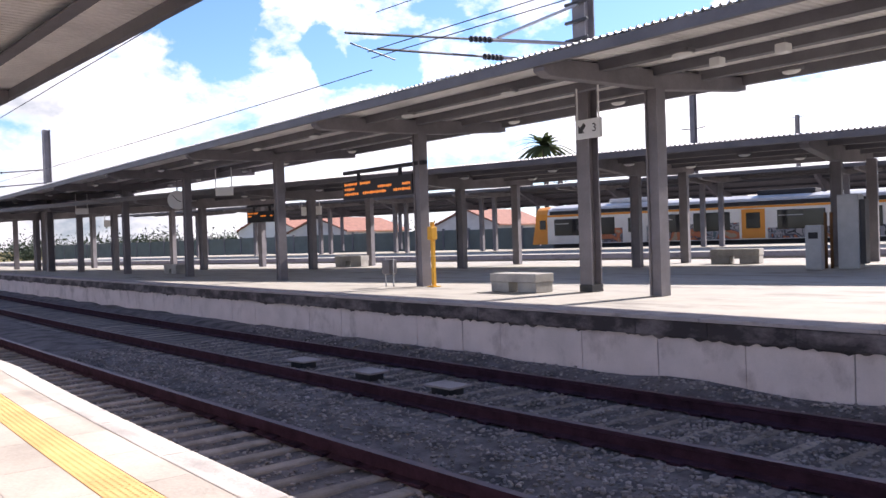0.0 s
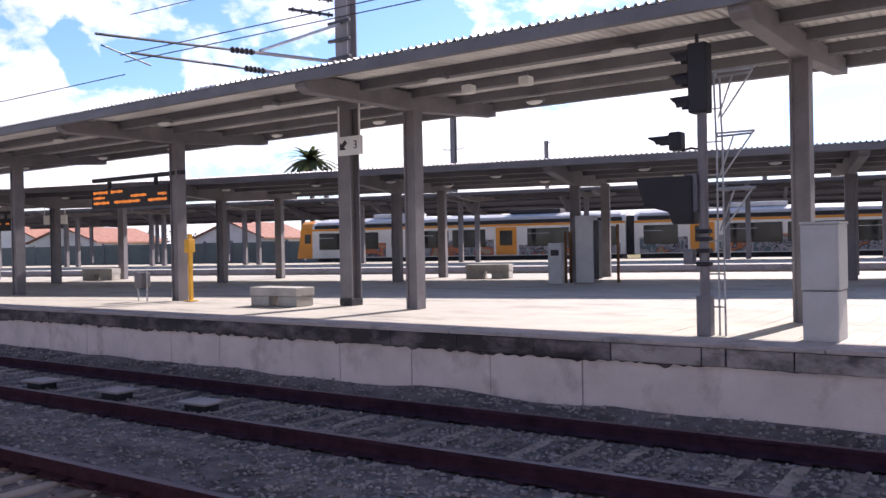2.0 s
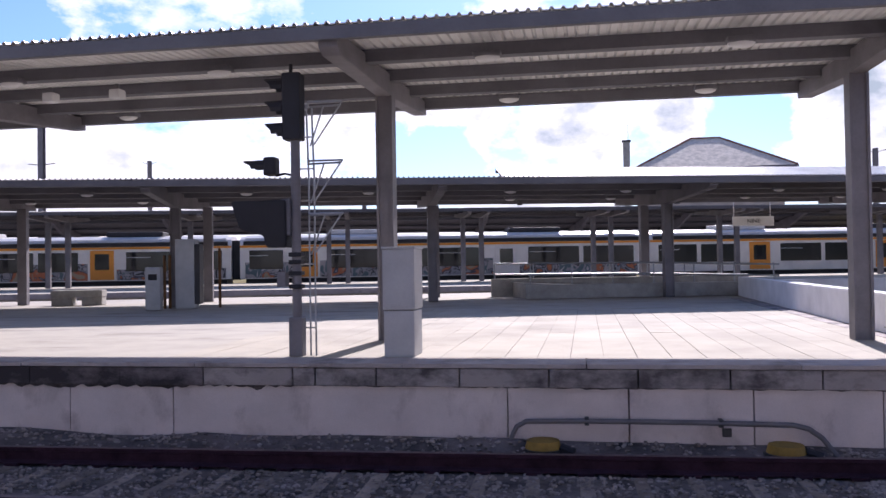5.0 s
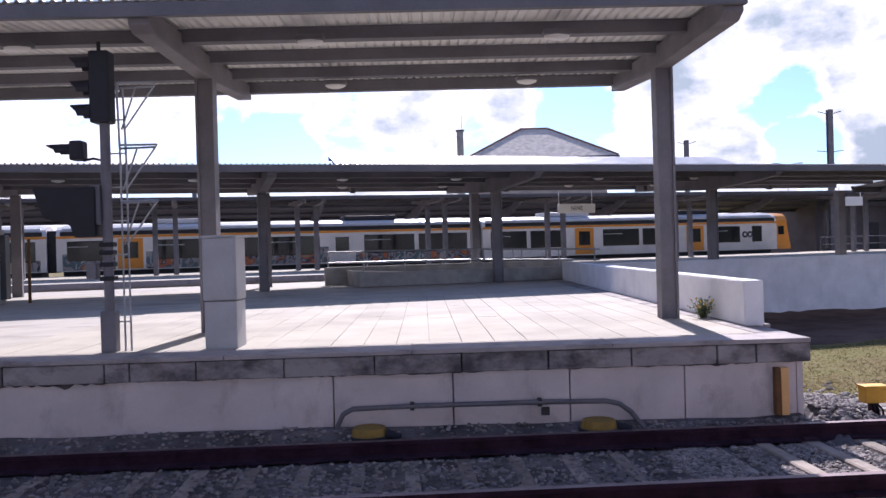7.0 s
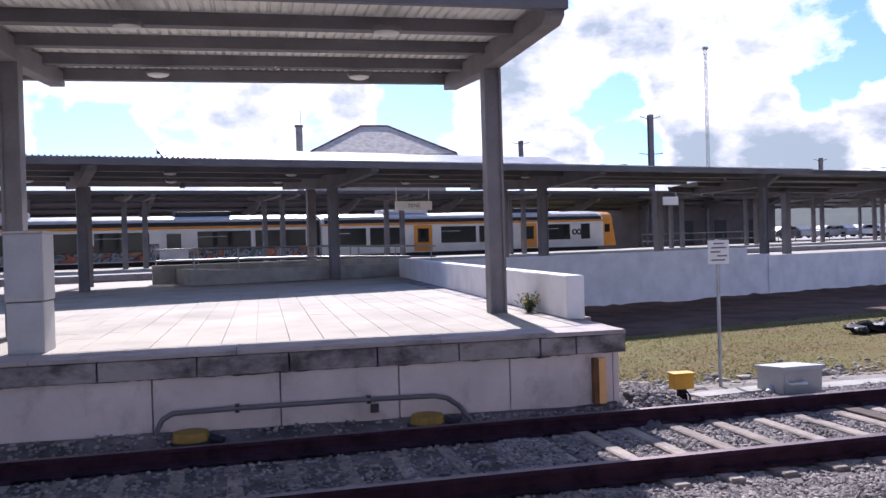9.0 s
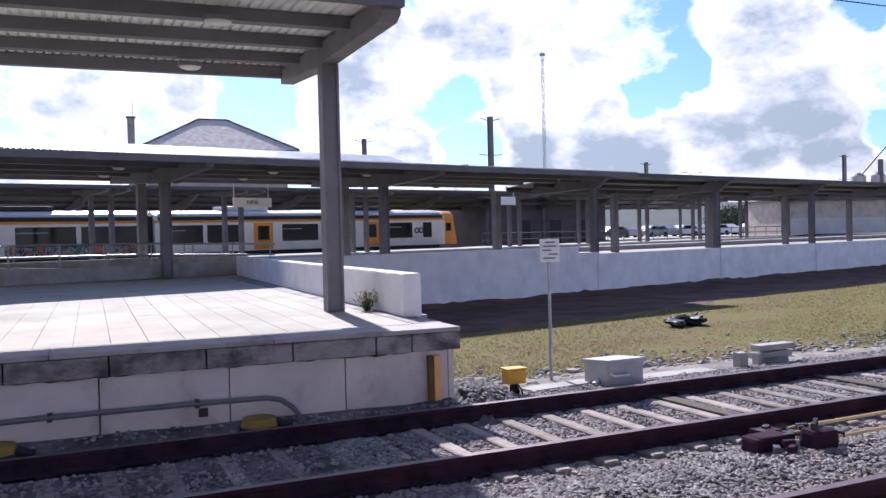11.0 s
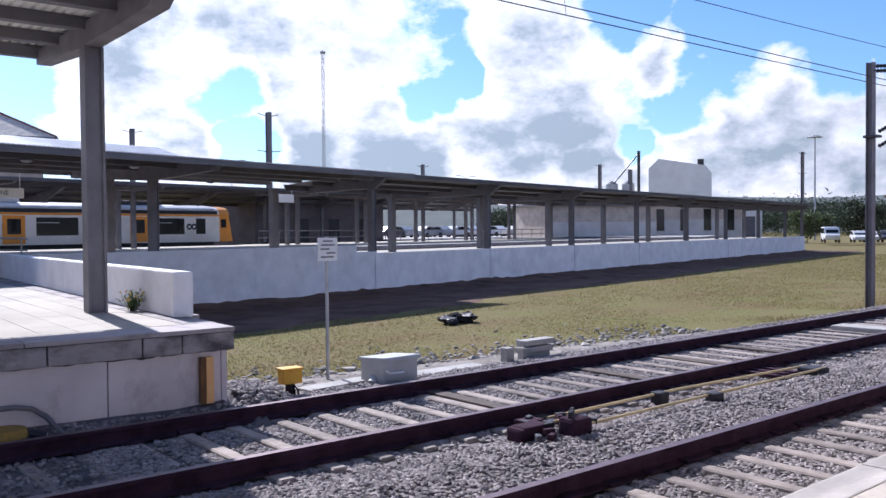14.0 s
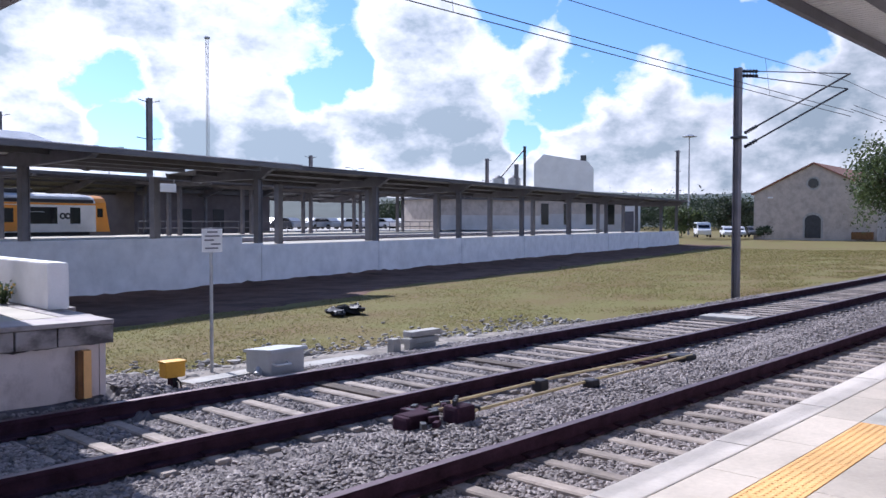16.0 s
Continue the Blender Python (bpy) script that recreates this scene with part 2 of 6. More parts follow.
M_WHITE = streaked("white_wall_paint", (0.88, 0.86, 0.87), (0.36, 0.34, 0.33), 0.64, 0.88, amount=0.55)
M_BALLAST = mat("ballast", (0.17, 0.146, 0.146), 0.95, 0, 0.55, 2.5, 30, 1.0)
M_STONE = mat("ballast_stone", (0.3, 0.263, 0.25), 0.9, 0, 0.3, 4, 40, 0.3, island=0.35)
M_RUST = mat("rusty_rail", (0.054, 0.027, 0.044), 0.95, 0.0, 0.35, 5, 60, 0.3, spec=0.12)
M_HEAD = mat("rail_running_surface", (0.17, 0.12, 0.13), 0.5, 0.6, 0.2, 8, 60, 0.05)
M_SLEEPER = mat("concrete_sleeper", (0.32, 0.268, 0.23), 0.9, 0, 0.3, 4, 40, 0.4, per_object=0.3)
M_TIMBER = mat("timber_sleeper", (0.1, 0.075, 0.06), 0.9, 0, 0.3, 6, 50, 0.4)
M_GRASS = mat("grass_ground", (0.15, 0.138, 0.052), 0.95, 0, 0.3, 0.5, 9, 0.5, tone=(0.155, 0.105, 0.055), spec=0.1)
M_RUBBLE = mat("rubble_ground", (0.27, 0.235, 0.2), 0.95, 0, 0.4, 3.0, 20, 1.0)
M_TILES = mat("pale_paving_tile", (0.55, 0.485, 0.42), 0.85, 0, 0.24, 1.2, 45, 0.2, per_object=0.1)
M_EDGE = mat("pale_edge_stone", (0.58, 0.53, 0.49), 0.85, 0, 0.2, 2.5, 45, 0.3, per_object=0.08)
M_OCHRE = mat("ochre_cap", (0.33, 0.2, 0.035), 0.7, 0, 0.25, 6, 40, 0.2)
M_YELLOW = mat("yellow_paint", (0.74, 0.385, 0.03), 0.55, 0, 0.15, 4, 40, 0.1)
M_TACTILE = mat("yellow_tactile", (0.8, 0.46, 0.18), 0.7, 0, 0.15, 2, 40, 0.1, per_object=0.08)
M_ORANGE = mat("train_orange", (0.8, 0.3, 0.025), 0.4, 0, 0.08, 1, 30, 0.03)
M_TRAINW = mat("train_white", (0.82, 0.79, 0.76), 0.4, 0, 0.12, 0.8, 30, 0.03)
M_TRAINROOF = mat("train_roof", (0.62, 0.61, 0.6), 0.35, 0.0, 0.15, 1, 30, 0.05)
M_TRAINDK = mat("train_underframe", (0.03, 0.03, 0.035), 0.7, 0.1, 0.3)
M_GLASS = mat("dark_window", (0.012, 0.013, 0.015), 0.08, 0, 0.1, 1, 30, 0.0)
M_CONC = mat("weathered_concrete", (0.42, 0.4, 0.37), 0.9, 0, 0.22, 3, 40, 0.4)
M_BOXGREY = mat("grey_enclosure", (0.45, 0.46, 0.47), 0.5, 0.1, 0.12, 3, 40, 0.1)
M_CABINET = mat("cabinet_paint", (0.5, 0.49, 0.49), 0.7, 0, 0.12, 2, 40, 0.15)
M_SIGNW = mat("sign_white", (0.75, 0.75, 0.74), 0.5, 0, 0.06, 3, 30, 0.02)
M_INK = mat("sign_ink", (0.03, 0.03, 0.035), 0.6, 0, 0.1, 3, 30, 0.0)
M_TILE = mat("roof_tile", (0.3, 0.13, 0.085), 0.85, 0, 0.3, 2, 12, 0.5)
M_TILEG = mat("pale_roof_tile", (0.74, 0.65, 0.55), 0.85, 0, 0.25, 2, 12, 0.5)
M_PLASTER = mat("pale_plaster", (0.6, 0.57, 0.54), 0.9, 0, 0.15, 0.6, 20, 0.2)
M_STONEB = mat("stone_masonry", (0.52, 0.44, 0.375), 0.9, 0, 0.2, 1.2, 9, 0.6)
M_FENCE = mat("green_grey_fence", (0.14, 0.165, 0.15), 0.8, 0, 0.2, 0.5, 20, 0.2)
M_LEAF = mat("leaves", (0.085, 0.115, 0.045), 0.7, 0, 0.3, 2, 20, 0.0, island=0.4)
M_LEAFD = mat("dark_leaves", (0.03, 0.045, 0.024), 0.8, 0, 0.3, 2, 20, 0.0, island=0.4)
M_BARK = mat("bark", (0.12, 0.09, 0.065), 0.95, 0, 0.3, 6, 40, 0.6)
M_CANW = mat("white_facade", (0.72, 0.72, 0.71), 0.7, 0, 0.1, 0.4, 20, 0.1)
M_LED = glow("amber_led", (1.0, 0.3, 0.04), 0.28)
M_STRAW = mat("straw_rod", (0.6, 0.47, 0.25), 0.6, 0, 0.15, 4, 40, 0.1)
M_SIGHEAD = mat("signal_black", (0.012, 0.011, 0.018), 0.6, 0, 0.2, 4, 40, 0.05)
M_PIPE = mat("grey_conduit", (0.16, 0.15, 0.16), 0.6, 0, 0.2, 4, 40, 0.1)
M_RUSTY = mat("rust_plate", (0.2, 0.09, 0.03), 0.8, 0, 0.3, 6, 40, 0.3)
M_CAR = [mat("car_paint_" + n, c, 0.3, 0.1, 0.05, 1, 20, 0.0) for n, c in (("white", (0.75, 0.75, 0.75)), ("silver", (0.45, 0.46, 0.48)), ("dark", (0.06, 0.065, 0.08)), ("red", (0.35, 0.04, 0.035)))]
M_TYRE = mat("tyre", (0.02, 0.02, 0.02), 0.9, 0, 0.1)


def graffiti(name, seed):
    """Sprayed patches in several colours over the train's side, laid out by cells bent with noise."""
    m = mat(name, (0.5, 0.5, 0.5), 0.5, 0, 0.15, 1, 30, 0.0)
    nt = m.node_tree
    bs = nt.nodes["Principled BSDF"]
    geo = nt.nodes.new("ShaderNodeNewGeometry")
    nz = nt.nodes.new("ShaderNodeTexNoise")
    nz.noise_dimensions = "4D"
    nz.inputs["Scale"].default_value, nz.inputs["Detail"].default_value, nz.inputs["W"].default_value = 1.1, 2.5, seed
    nz.inputs["Distortion"].default_value = 0.9
    link_nodes(nt, geo, "Position", nz, "Vector")
    ramp = nt.nodes.new("ShaderNodeValToRGB")
    ramp.color_ramp.interpolation = "CONSTANT"
    cols = ((0.0, (0.5, 0.47, 0.46)), (0.33, (0.1, 0.15, 0.17)), (0.4, (0.36, 0.33, 0.34)), (0.46, (0.03, 0.03, 0.04)), (0.485, (0.3, 0.3, 0.32)), (0.53, (0.07, 0.06, 0.08)), (0.56, (0.5, 0.15, 0.06)), (0.64, (0.38, 0.3, 0.2)))
    e = ramp.color_ramp.elements
    e[0].position, e[0].color = cols[0][0], (*cols[0][1], 1)
    e[1].position, e[1].color = cols[1][0], (*cols[1][1], 1)
    for p, c in cols[2:]:
        k = e.new(p)
        k.color = (*c, 1)
    link_nodes(nt, nz, "Fac", ramp, "Fac")
    link_nodes(nt, ramp, "Color", bs, "Base Color")
    return m


M_GRAF = graffiti("graffiti_paint", 3.0)


# ---- mesh helpers ----
def part(name, bm, material, parent=None, label=""):
    me = bpy.data.meshes.new(name)
    if bm is not None:
        bm.to_mesh(me)
        bm.free()
    me.materials.append(material)
    ob = new(name, me)
    ob.parent = parent
    if label:
        ob["label"] = label
    return ob


def shared(name, me, m, parent=None):
    """One more object on a mesh that is already there."""
    ob = new(name, me)
    ob.parent = parent
    ob.matrix_basis = m
    return ob


def empty(name, m, label, category, group="", kind=""):
    ob = new(name)
    ob.matrix_basis = m
    return tagged(ob, label, category, group, kind)


def box(x0, y0, z0, x1, y1, z1, bevel=0.0, bm=None):
    own = bm is None
    bm = bm or bmesh.new()
    r = bmesh.ops.create_cube(bm, size=1.0, matrix=Matrix.Translation(((x0 + x1) / 2, (y0 + y1) / 2, (z0 + z1) / 2)) @ Matrix.Diagonal((abs(x1 - x0), abs(y1 - y0), abs(z1 - z0), 1)))
    if bevel and own:
        bmesh.ops.bevel(bm, geom=list(bm.edges), offset=bevel, segments=2, affect="EDGES", profile=0.6)
    return bm


def rod(a, b, r, seg=8, r2=None, bm=None):
    bm = bm or bmesh.new()
    a, b = Vector(a), Vector(b)
    d = b - a
    m = Matrix.Translation((a + b) / 2) @ d.to_track_quat("Z", "Y").to_matrix().to_4x4()
    bmesh.ops.create_cone(bm, cap_ends=True, segments=seg, radius1=r, radius2=r if r2 is None else r2, depth=d.length, matrix=m)
    return bm


def prism(profile, y0, y1, axis="x", bm=None):
    """A closed outline in two axes, drawn out along the third. axis x: outline in (y, z); y: in (x, z); z: in (x, y)."""
    bm = bm or bmesh.new()

    def at(u, v, w):
        return {"x": (w, u, v), "y": (u, w, v), "z": (u, v, w)}[axis]
    a = [bm.verts.new(at(u, v, y0)) for u, v in profile]
    b = [bm.verts.new(at(u, v, y1)) for u, v in profile]
    n = len(profile)
    bm.faces.new(a[::-1])
    bm.faces.new(b)
    for i in range(n):
        bm.faces.new((a[i], a[(i + 1) % n], b[(i + 1) % n], b[i]))
    bmesh.ops.recalc_face_normals(bm, faces=bm.faces)
    return bm


def tube(points, r, seg=6):
    """A bent pipe through points."""
    bm = bmesh.new()
    rings = []
    pts = [Vector(p) for p in points]
    for i, p in enumerate(pts):
        d = (pts[min(i + 1, len(pts) - 1)] - pts[max(i - 1, 0)]).normalized()
        q = d.to_track_quat("Z", "Y")
        rings.append([bm.verts.new(p + q @ Vector((r * math.cos(2 * math.pi * k / seg), r * math.sin(2 * math.pi * k / seg), 0))) for k in range(seg)])
    for a, b in zip(rings, rings[1:]):
        for k in range(seg):
            bm.faces.new((a[k], a[(k + 1) % seg], b[(k + 1) % seg], b[k]))
    bm.faces.new(rings[0][::-1])
    bm.faces.new(rings[-1])
    return bm


def smooth(ob):
    for p in ob.data.polygons:
        p.use_smooth = True
    return ob


def lettering(name, text, size, m, material, parent, align="CENTER"):
    cu = bpy.data.curves.new(name, "FONT")
    cu.body, cu.size, cu.align_x, cu.align_y, cu.extrude = text, size, align, "CENTER", 0.002
    ob = new(name, cu)
    dg = bpy.context.evaluated_depsgraph_get()
    me = bpy.data.meshes.new_from_object(ob.evaluated_get(dg))
    bpy.data.objects.remove(ob)
    me.materials.clear()
    me.materials.append(material)
    return shared(name, me, m, parent)


# ---- plan ----
ANG = 15.0                       # turn of the far leg against the near tracks
BACK = pose(0, 22.0, 0, 0, 0, ANG)   # s along the far leg, n away from it
EDGE = 8.0                       # front edge of the wedge platform
END_X = 4.1                      # where its near leg ends
RAIL_Z = -0.72
GROUND = -0.92


def track_y(x):
    """Outer rail of the second track."""
    return 7.46 + 0.033 * x + 0.0007 * x * x


def near_y(x):
    """Edge of the near platform."""
    if abs(x) < 8:
        return 1.62 + 0.022 * x + 0.0037 * x * x
    e = 8 if x > 0 else -8
    return near_y(e * 0.9999) + track_y(x) - track_y(e)


def ground_z(x, y):
    """Ballast by the tracks, falling gently to the far leg's wall."""
    d = y - track_y(max(-60, min(60, x)))
    a = min(1.0, max(0.0, (d - 1.0) / 14.0))
    return GROUND - 0.34 * a


# ---- ground and tracks ----
def build_ground():
    xs = sorted(set([-2500, -900, -300, -150, -90] + [-60 + 2 * i for i in range(61)] + [75, 100, 140, 200, 300, 900, 2500]))
    ys = sorted(set([-2500, -600, -100, -30] + [-8 + 2 * i for i in range(36)] + [80, 110, 160, 300, 900, 2500]))
    bm = bmesh.new()
    g = [[bm.verts.new((x, y, ground_z(x, y) - 0.06 + 0.03 * noise.noise((x * 0.3, y * 0.3, 0)))) for y in ys] for x in xs]
    for i in range(len(xs) - 1):
        for j in range(len(ys) - 1):
            bm.faces.new((g[i][j], g[i + 1][j], g[i + 1][j + 1], g[i][j + 1]))
    ob = part("ground", bm, M_GRASS)
    tagged(ob, "patchy grass field beside the railway tracks", "ground", kind="structure")


def bed_height(x, y):
    d = y - track_y(x)
    z = -0.892
    if x < END_X + 0.6:
        z += (0.17 + 0.07 * noise.noise((x * 0.8, 0, 2)) + 0.03 * noise.noise((x * 3.1, 0, 7))) * max(0.0, min(1.0, (d - 0.12) / 0.35))
    z += 0.05 * max(0.0, 1 - abs(d + 2.6) / 0.5)
    if x > END_X + 0.6:
        z -= 0.03 * max(0.0, (d - 0.6))
    return z + 0.012 * noise.noise((x * 3, y * 3, 1))


def build_bed():
    bm = bmesh.new()
    rows = []
    for i in range(301):
        x = -75 + 0.5 * i
        top = (EDGE + 0.06 - track_y(x)) if x < END_X else 1.0 + 0.25 * noise.noise((x * 0.8, 0, 0))
        rows.append([bm.verts.new((x, track_y(x) + d, bed_height(x, track_y(x) + d))) for d in [-5.7 + (5.7 + top) * k / 44 for k in range(45)]])
    for a, b in zip(rows, rows[1:]):
        for k in range(44):
            bm.faces.new((a[k], b[k], b[k + 1], a[k + 1]))
    ob = part("track_bed", bm, M_BALLAST)
    tagged(ob, "grey crushed stone bed under the tracks", "track bed", kind="structure")
    # far bed behind the wedge platform
    bm = box(-85, 5.7, -1.3, 82, 13.2, -0.9)
    ob = part("track_bed", bm, M_BALLAST)
    ob.matrix_basis = BACK
    tagged(ob, "dark ballast bed between the far platforms", "track bed", kind="structure")
    bm = box(-85, 27.4, -1.3, 82, 34, -0.9)
    ob = part("track_bed", bm, M_BALLAST)
    ob.matrix_basis = BACK
    tagged(ob, "dark ballast bed under the parked train", "track bed", kind="structure")
    # unseen slab, added to keep green ground bounce off the distant canopy
    bm = box(-85, 34.1, -1.3, 30, 62, -0.94)
    ob = part("station_yard", bm, M_BALLAST)
    ob.matrix_basis = BACK
    tagged(ob, "unseen dark gravel slab added beyond the train against green bounce", "yard", kind="structure")


def stones():
    """Loose stones over the part of the bed that is passed closest."""
    rng = np.random.default_rng(5)
    ico = bmesh.new()
    bmesh.ops.create_icosphere(ico, subdivisions=1, radius=1.0)
    base = np.array([v.co[:] for v in ico.verts])
    tris = np.array([[v.index for v in f.verts] for f in ico.faces])
    ico.free()
    count = 92000
    vs, fs = [], []
    k = 0
    while k < count:
        x = rng.uniform(2.5, 14) if rng.random() < 0.55 else rng.uniform(-16, 22)
        if x < -5 and rng.random() > 0.55:
            continue
        top = EDGE - 0.02 - track_y(x) if x < END_X + 0.1 else 1.1
        d = rng.uniform(-5.0, top)
        y = track_y(x) + d
        if min(abs(d), abs(d + 1.65), abs(d + 3.5), abs(d + 5.15)) < 0.09:
            continue
        if abs((x - 3.44 + 0.2235) % 0.447 - 0.2235) < 0.095 and (-2.08 < d < 0.3 or -5.43 < d < -3.2) and rng.random() < (0.93 if x > 3 else (0.0 if d > -2 else 0.6)):
            continue
        s = rng.uniform(0.012, 0.029)
        v = base * (1 + rng.uniform(-0.3, 0.3, (len(base), 1))) * s * np.array([1, rng.uniform(0.7, 1.1), rng.uniform(0.5, 0.8)])
        a = rng.uniform(0, 6.28)
        c, w = np.cos(a), np.sin(a)
        v = v @ np.array([[c, w, 0], [-w, c, 0], [0, 0, 1]])
        vs.append(v + np.array([x, y, bed_height(x, y) + 0.3 * s]))
        fs.append(tris + k * len(base))
        k += 1
    me = bpy.data.meshes.new("ballast_stones")
    me.from_pydata(np.concatenate(vs), [], np.concatenate(fs).tolist())
    me.materials.append(M_STONE)
    ob = new("ballast_stones", me)
    tagged(ob, "loose grey crushed stones lying between the rails", "ballast", kind="stuff")


RAIL_PROFILE = [(-0.07, 0), (0.07, 0), (0.07, 0.012), (0.012, 0.03), (0.012, 0.108), (0.036, 0.118), (0.036, 0.15), (-0.036, 0.15), (-0.036, 0.118), (-0.012, 0.108), (-0.012, 0.03), (-0.07, 0.012)]


def rail_mesh(line, x0, x1, step):
    bm = bmesh.new()
    rings = []
    n = max(1, round((x1 - x0) / step))
    for i in range(n + 1):
        x = x0 + (x1 - x0) * i / n
        rings.append([bm.verts.new((x, line(x) + u, RAIL_Z - 0.15 + v)) for u, v in RAIL_PROFILE])
    m = len(RAIL_PROFILE)
    for a, b in zip(rings, rings[1:]):
        for k in range(m):
            f = bm.faces.new((a[k], a[(k + 1) % m], b[(k + 1) % m], b[k]))
            f.material_index = 1 if k == 6 else 0
    bmesh.ops.recalc_face_normals(bm, faces=bm.faces)
    return bm


def build_track(d0, label):
    track = empty("railway_track", Matrix(), label, "railway track", "railway tracks")
    for d in (d0, d0 + 1.65):
        ob = part("rail", rail_mesh(lambda x, d=d: track_y(x) + d, -75, 75, 3.0), M_RUST, track)
        ob.data.materials.append(M_HEAD)
    bm = prism([(-0.085, 0), (0.085, 0), (0.064, 0.12), (-0.064, 0.12)], -1.1, 1.1, "y")
    bmesh.ops.bevel(bm, geom=list(bm.edges), offset=0.012, segments=1, affect="EDGES")
    first = part("sleeper", bm, M_SLEEPER, track)
    plate = part("rail_fastening", box(-0.07, -0.11, 0, 0.07, 0.11, 0.03, 0.008), M_RUST, track)
    n = 0
    for i in range(290):
        x = 3.44 + 0.447 * (i - 150)
        y = track_y(x) + d0 + 0.825
        m = pose(x, y, -0.98 if x > 3.2 or d0 < -3 else -1.005, 0, 0, math.degrees(math.atan(0.033 + 0.0014 * x)))
        ob = first if n == 0 else shared("sleeper", first.data, m, track)
        ob.matrix_basis = m
        if -9 < x < 16:
            for e in (-0.825, 0.825):
                f = shared("rail_fastening", plate.data, m @ pose(0, e, 0.118), track)
        n += 1
    bpy.data.objects.remove(plate)
    return track


def far_track(n0, label):
    track = empty("railway_track", BACK.copy(), label, "railway track", "railway tracks")
    for d in (n0 - 0.82, n0 + 0.82):
        ob = part("rail", rail_mesh(lambda x, d=d: d, -80, 80, 40), M_RUST, track)
        ob.data.materials.append(M_HEAD)


# ---- platforms ----
def wedge_platform():
    base = empty("platform", Matrix(), "wedge-shaped concrete station platform with pale paving", "platform", "platforms", "structure")
    w = BACK @ Vector((4.6, -0.05, 0))
    a, b = BACK @ Vector((78, 0.0, 0)), BACK @ Vector((78, 5.6, 0))
    c = BACK @ Vector((-58, 5.6, 0))
    outline = [(-120, EDGE + 0.45), (END_X - 0.02, EDGE + 0.45), (4.28, w.y), (a.x, a.y), (b.x, b.y), (c.x, c.y), (-120, EDGE + 1.2)]
    part("platform_deck", prism(outline, -1.6, -0.006, "z"), M_DECK, base)
    # front wall panels with narrow joints
    joints = [END_X - 0.12]
    joints += [2.9, 1.8, 0.69, -0.44, -3.85, -5.0, -6.13, -7.3, -8.83, -9.66, -10.78, -11.91]
    while joints[-1] > -46:
        joints.append(joints[-1] - 1.14)
    for k, (x1, x0) in enumerate(zip(joints, joints[1:])):
        wob = 0.003 * ((k * 7) % 3)
        part("wall_panel", box(x0 + 0.006, EDGE + 0.05 - wob, -1.5, x1 - 0.006, EDGE + 0.46, -0.222, 0.004), M_WALL, base)
    part("wall_panel", box(-120, EDGE + 0.05, -1.5, joints[-1], EDGE + 0.46, -0.222), M_WALL, base)
    part("wall_panel", prism([(END_X - 0.118, EDGE + 0.05), (END_X - 0.06, EDGE + 0.05), (4.42, 23.0), (4.3, 23.0)], -1.5, -0.222, "z"), M_WALL, base)
    # coping blocks
    widths = [0.53, 0.37, 0.82, 0.79, 0.82, 0.82, 0.85, 0.82, 0.62, 0.23, 0.94]
    x = END_X
    k = 0
    while x > -48:
        wd = widths[k] if k < len(widths) else 1.0 + 0.25 * noise.noise((k * 1.7, 0, 0))
        dz, dy = 0.006 * noise.noise((k * 3.1, 2, 0)), 0.014 * noise.noise((k * 2.3, 5, 0))
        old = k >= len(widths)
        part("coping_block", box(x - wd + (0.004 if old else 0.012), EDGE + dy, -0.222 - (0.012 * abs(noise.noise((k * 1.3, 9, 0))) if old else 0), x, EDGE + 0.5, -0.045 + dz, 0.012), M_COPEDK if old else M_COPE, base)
        x -= wd
        k += 1
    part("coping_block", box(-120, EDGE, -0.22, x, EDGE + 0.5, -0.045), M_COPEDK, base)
    # thin worn slabs that close the top of the edge
    x, k = END_X, 0
    while x > -48:
        wd = 1.9 + 0.5 * noise.noise((k * 2.9, 7, 0))
        dz, dy = 0.003 * noise.noise((k * 3.7, 1, 0)), 0.012 * noise.noise((k * 2.1, 3, 0))
        part("edge_slab", box(x - wd + 0.006, EDGE - 0.012 + dy, -0.04, x, EDGE + 0.5, 0.004 + dz, 0.008), M_LIP, base)
        x -= wd
        k += 1
    part("edge_slab", box(-120, EDGE - 0.012, -0.04, x, EDGE + 0.5, 0.004), M_LIP, base)
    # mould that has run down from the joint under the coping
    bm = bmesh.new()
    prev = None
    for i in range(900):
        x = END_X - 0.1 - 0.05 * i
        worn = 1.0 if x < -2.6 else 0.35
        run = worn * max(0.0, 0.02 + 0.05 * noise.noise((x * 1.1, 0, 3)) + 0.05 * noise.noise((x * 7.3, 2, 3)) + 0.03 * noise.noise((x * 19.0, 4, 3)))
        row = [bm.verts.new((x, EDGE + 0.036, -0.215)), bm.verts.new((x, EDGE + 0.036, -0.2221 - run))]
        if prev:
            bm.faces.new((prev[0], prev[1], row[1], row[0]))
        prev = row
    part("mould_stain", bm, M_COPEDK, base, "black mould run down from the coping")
    yy = EDGE + 0.51
    while yy < 21.5:
        part("coping_block", box(END_X - 0.3, yy, -0.22, END_X + 0.02 + (0.17 if yy > 9.2 else 0.0) + 0.018 * max(0, yy - 9.2), yy + 0.86, 0.004, 0.01), M_COPE, base)
        yy += 0.875
    return base


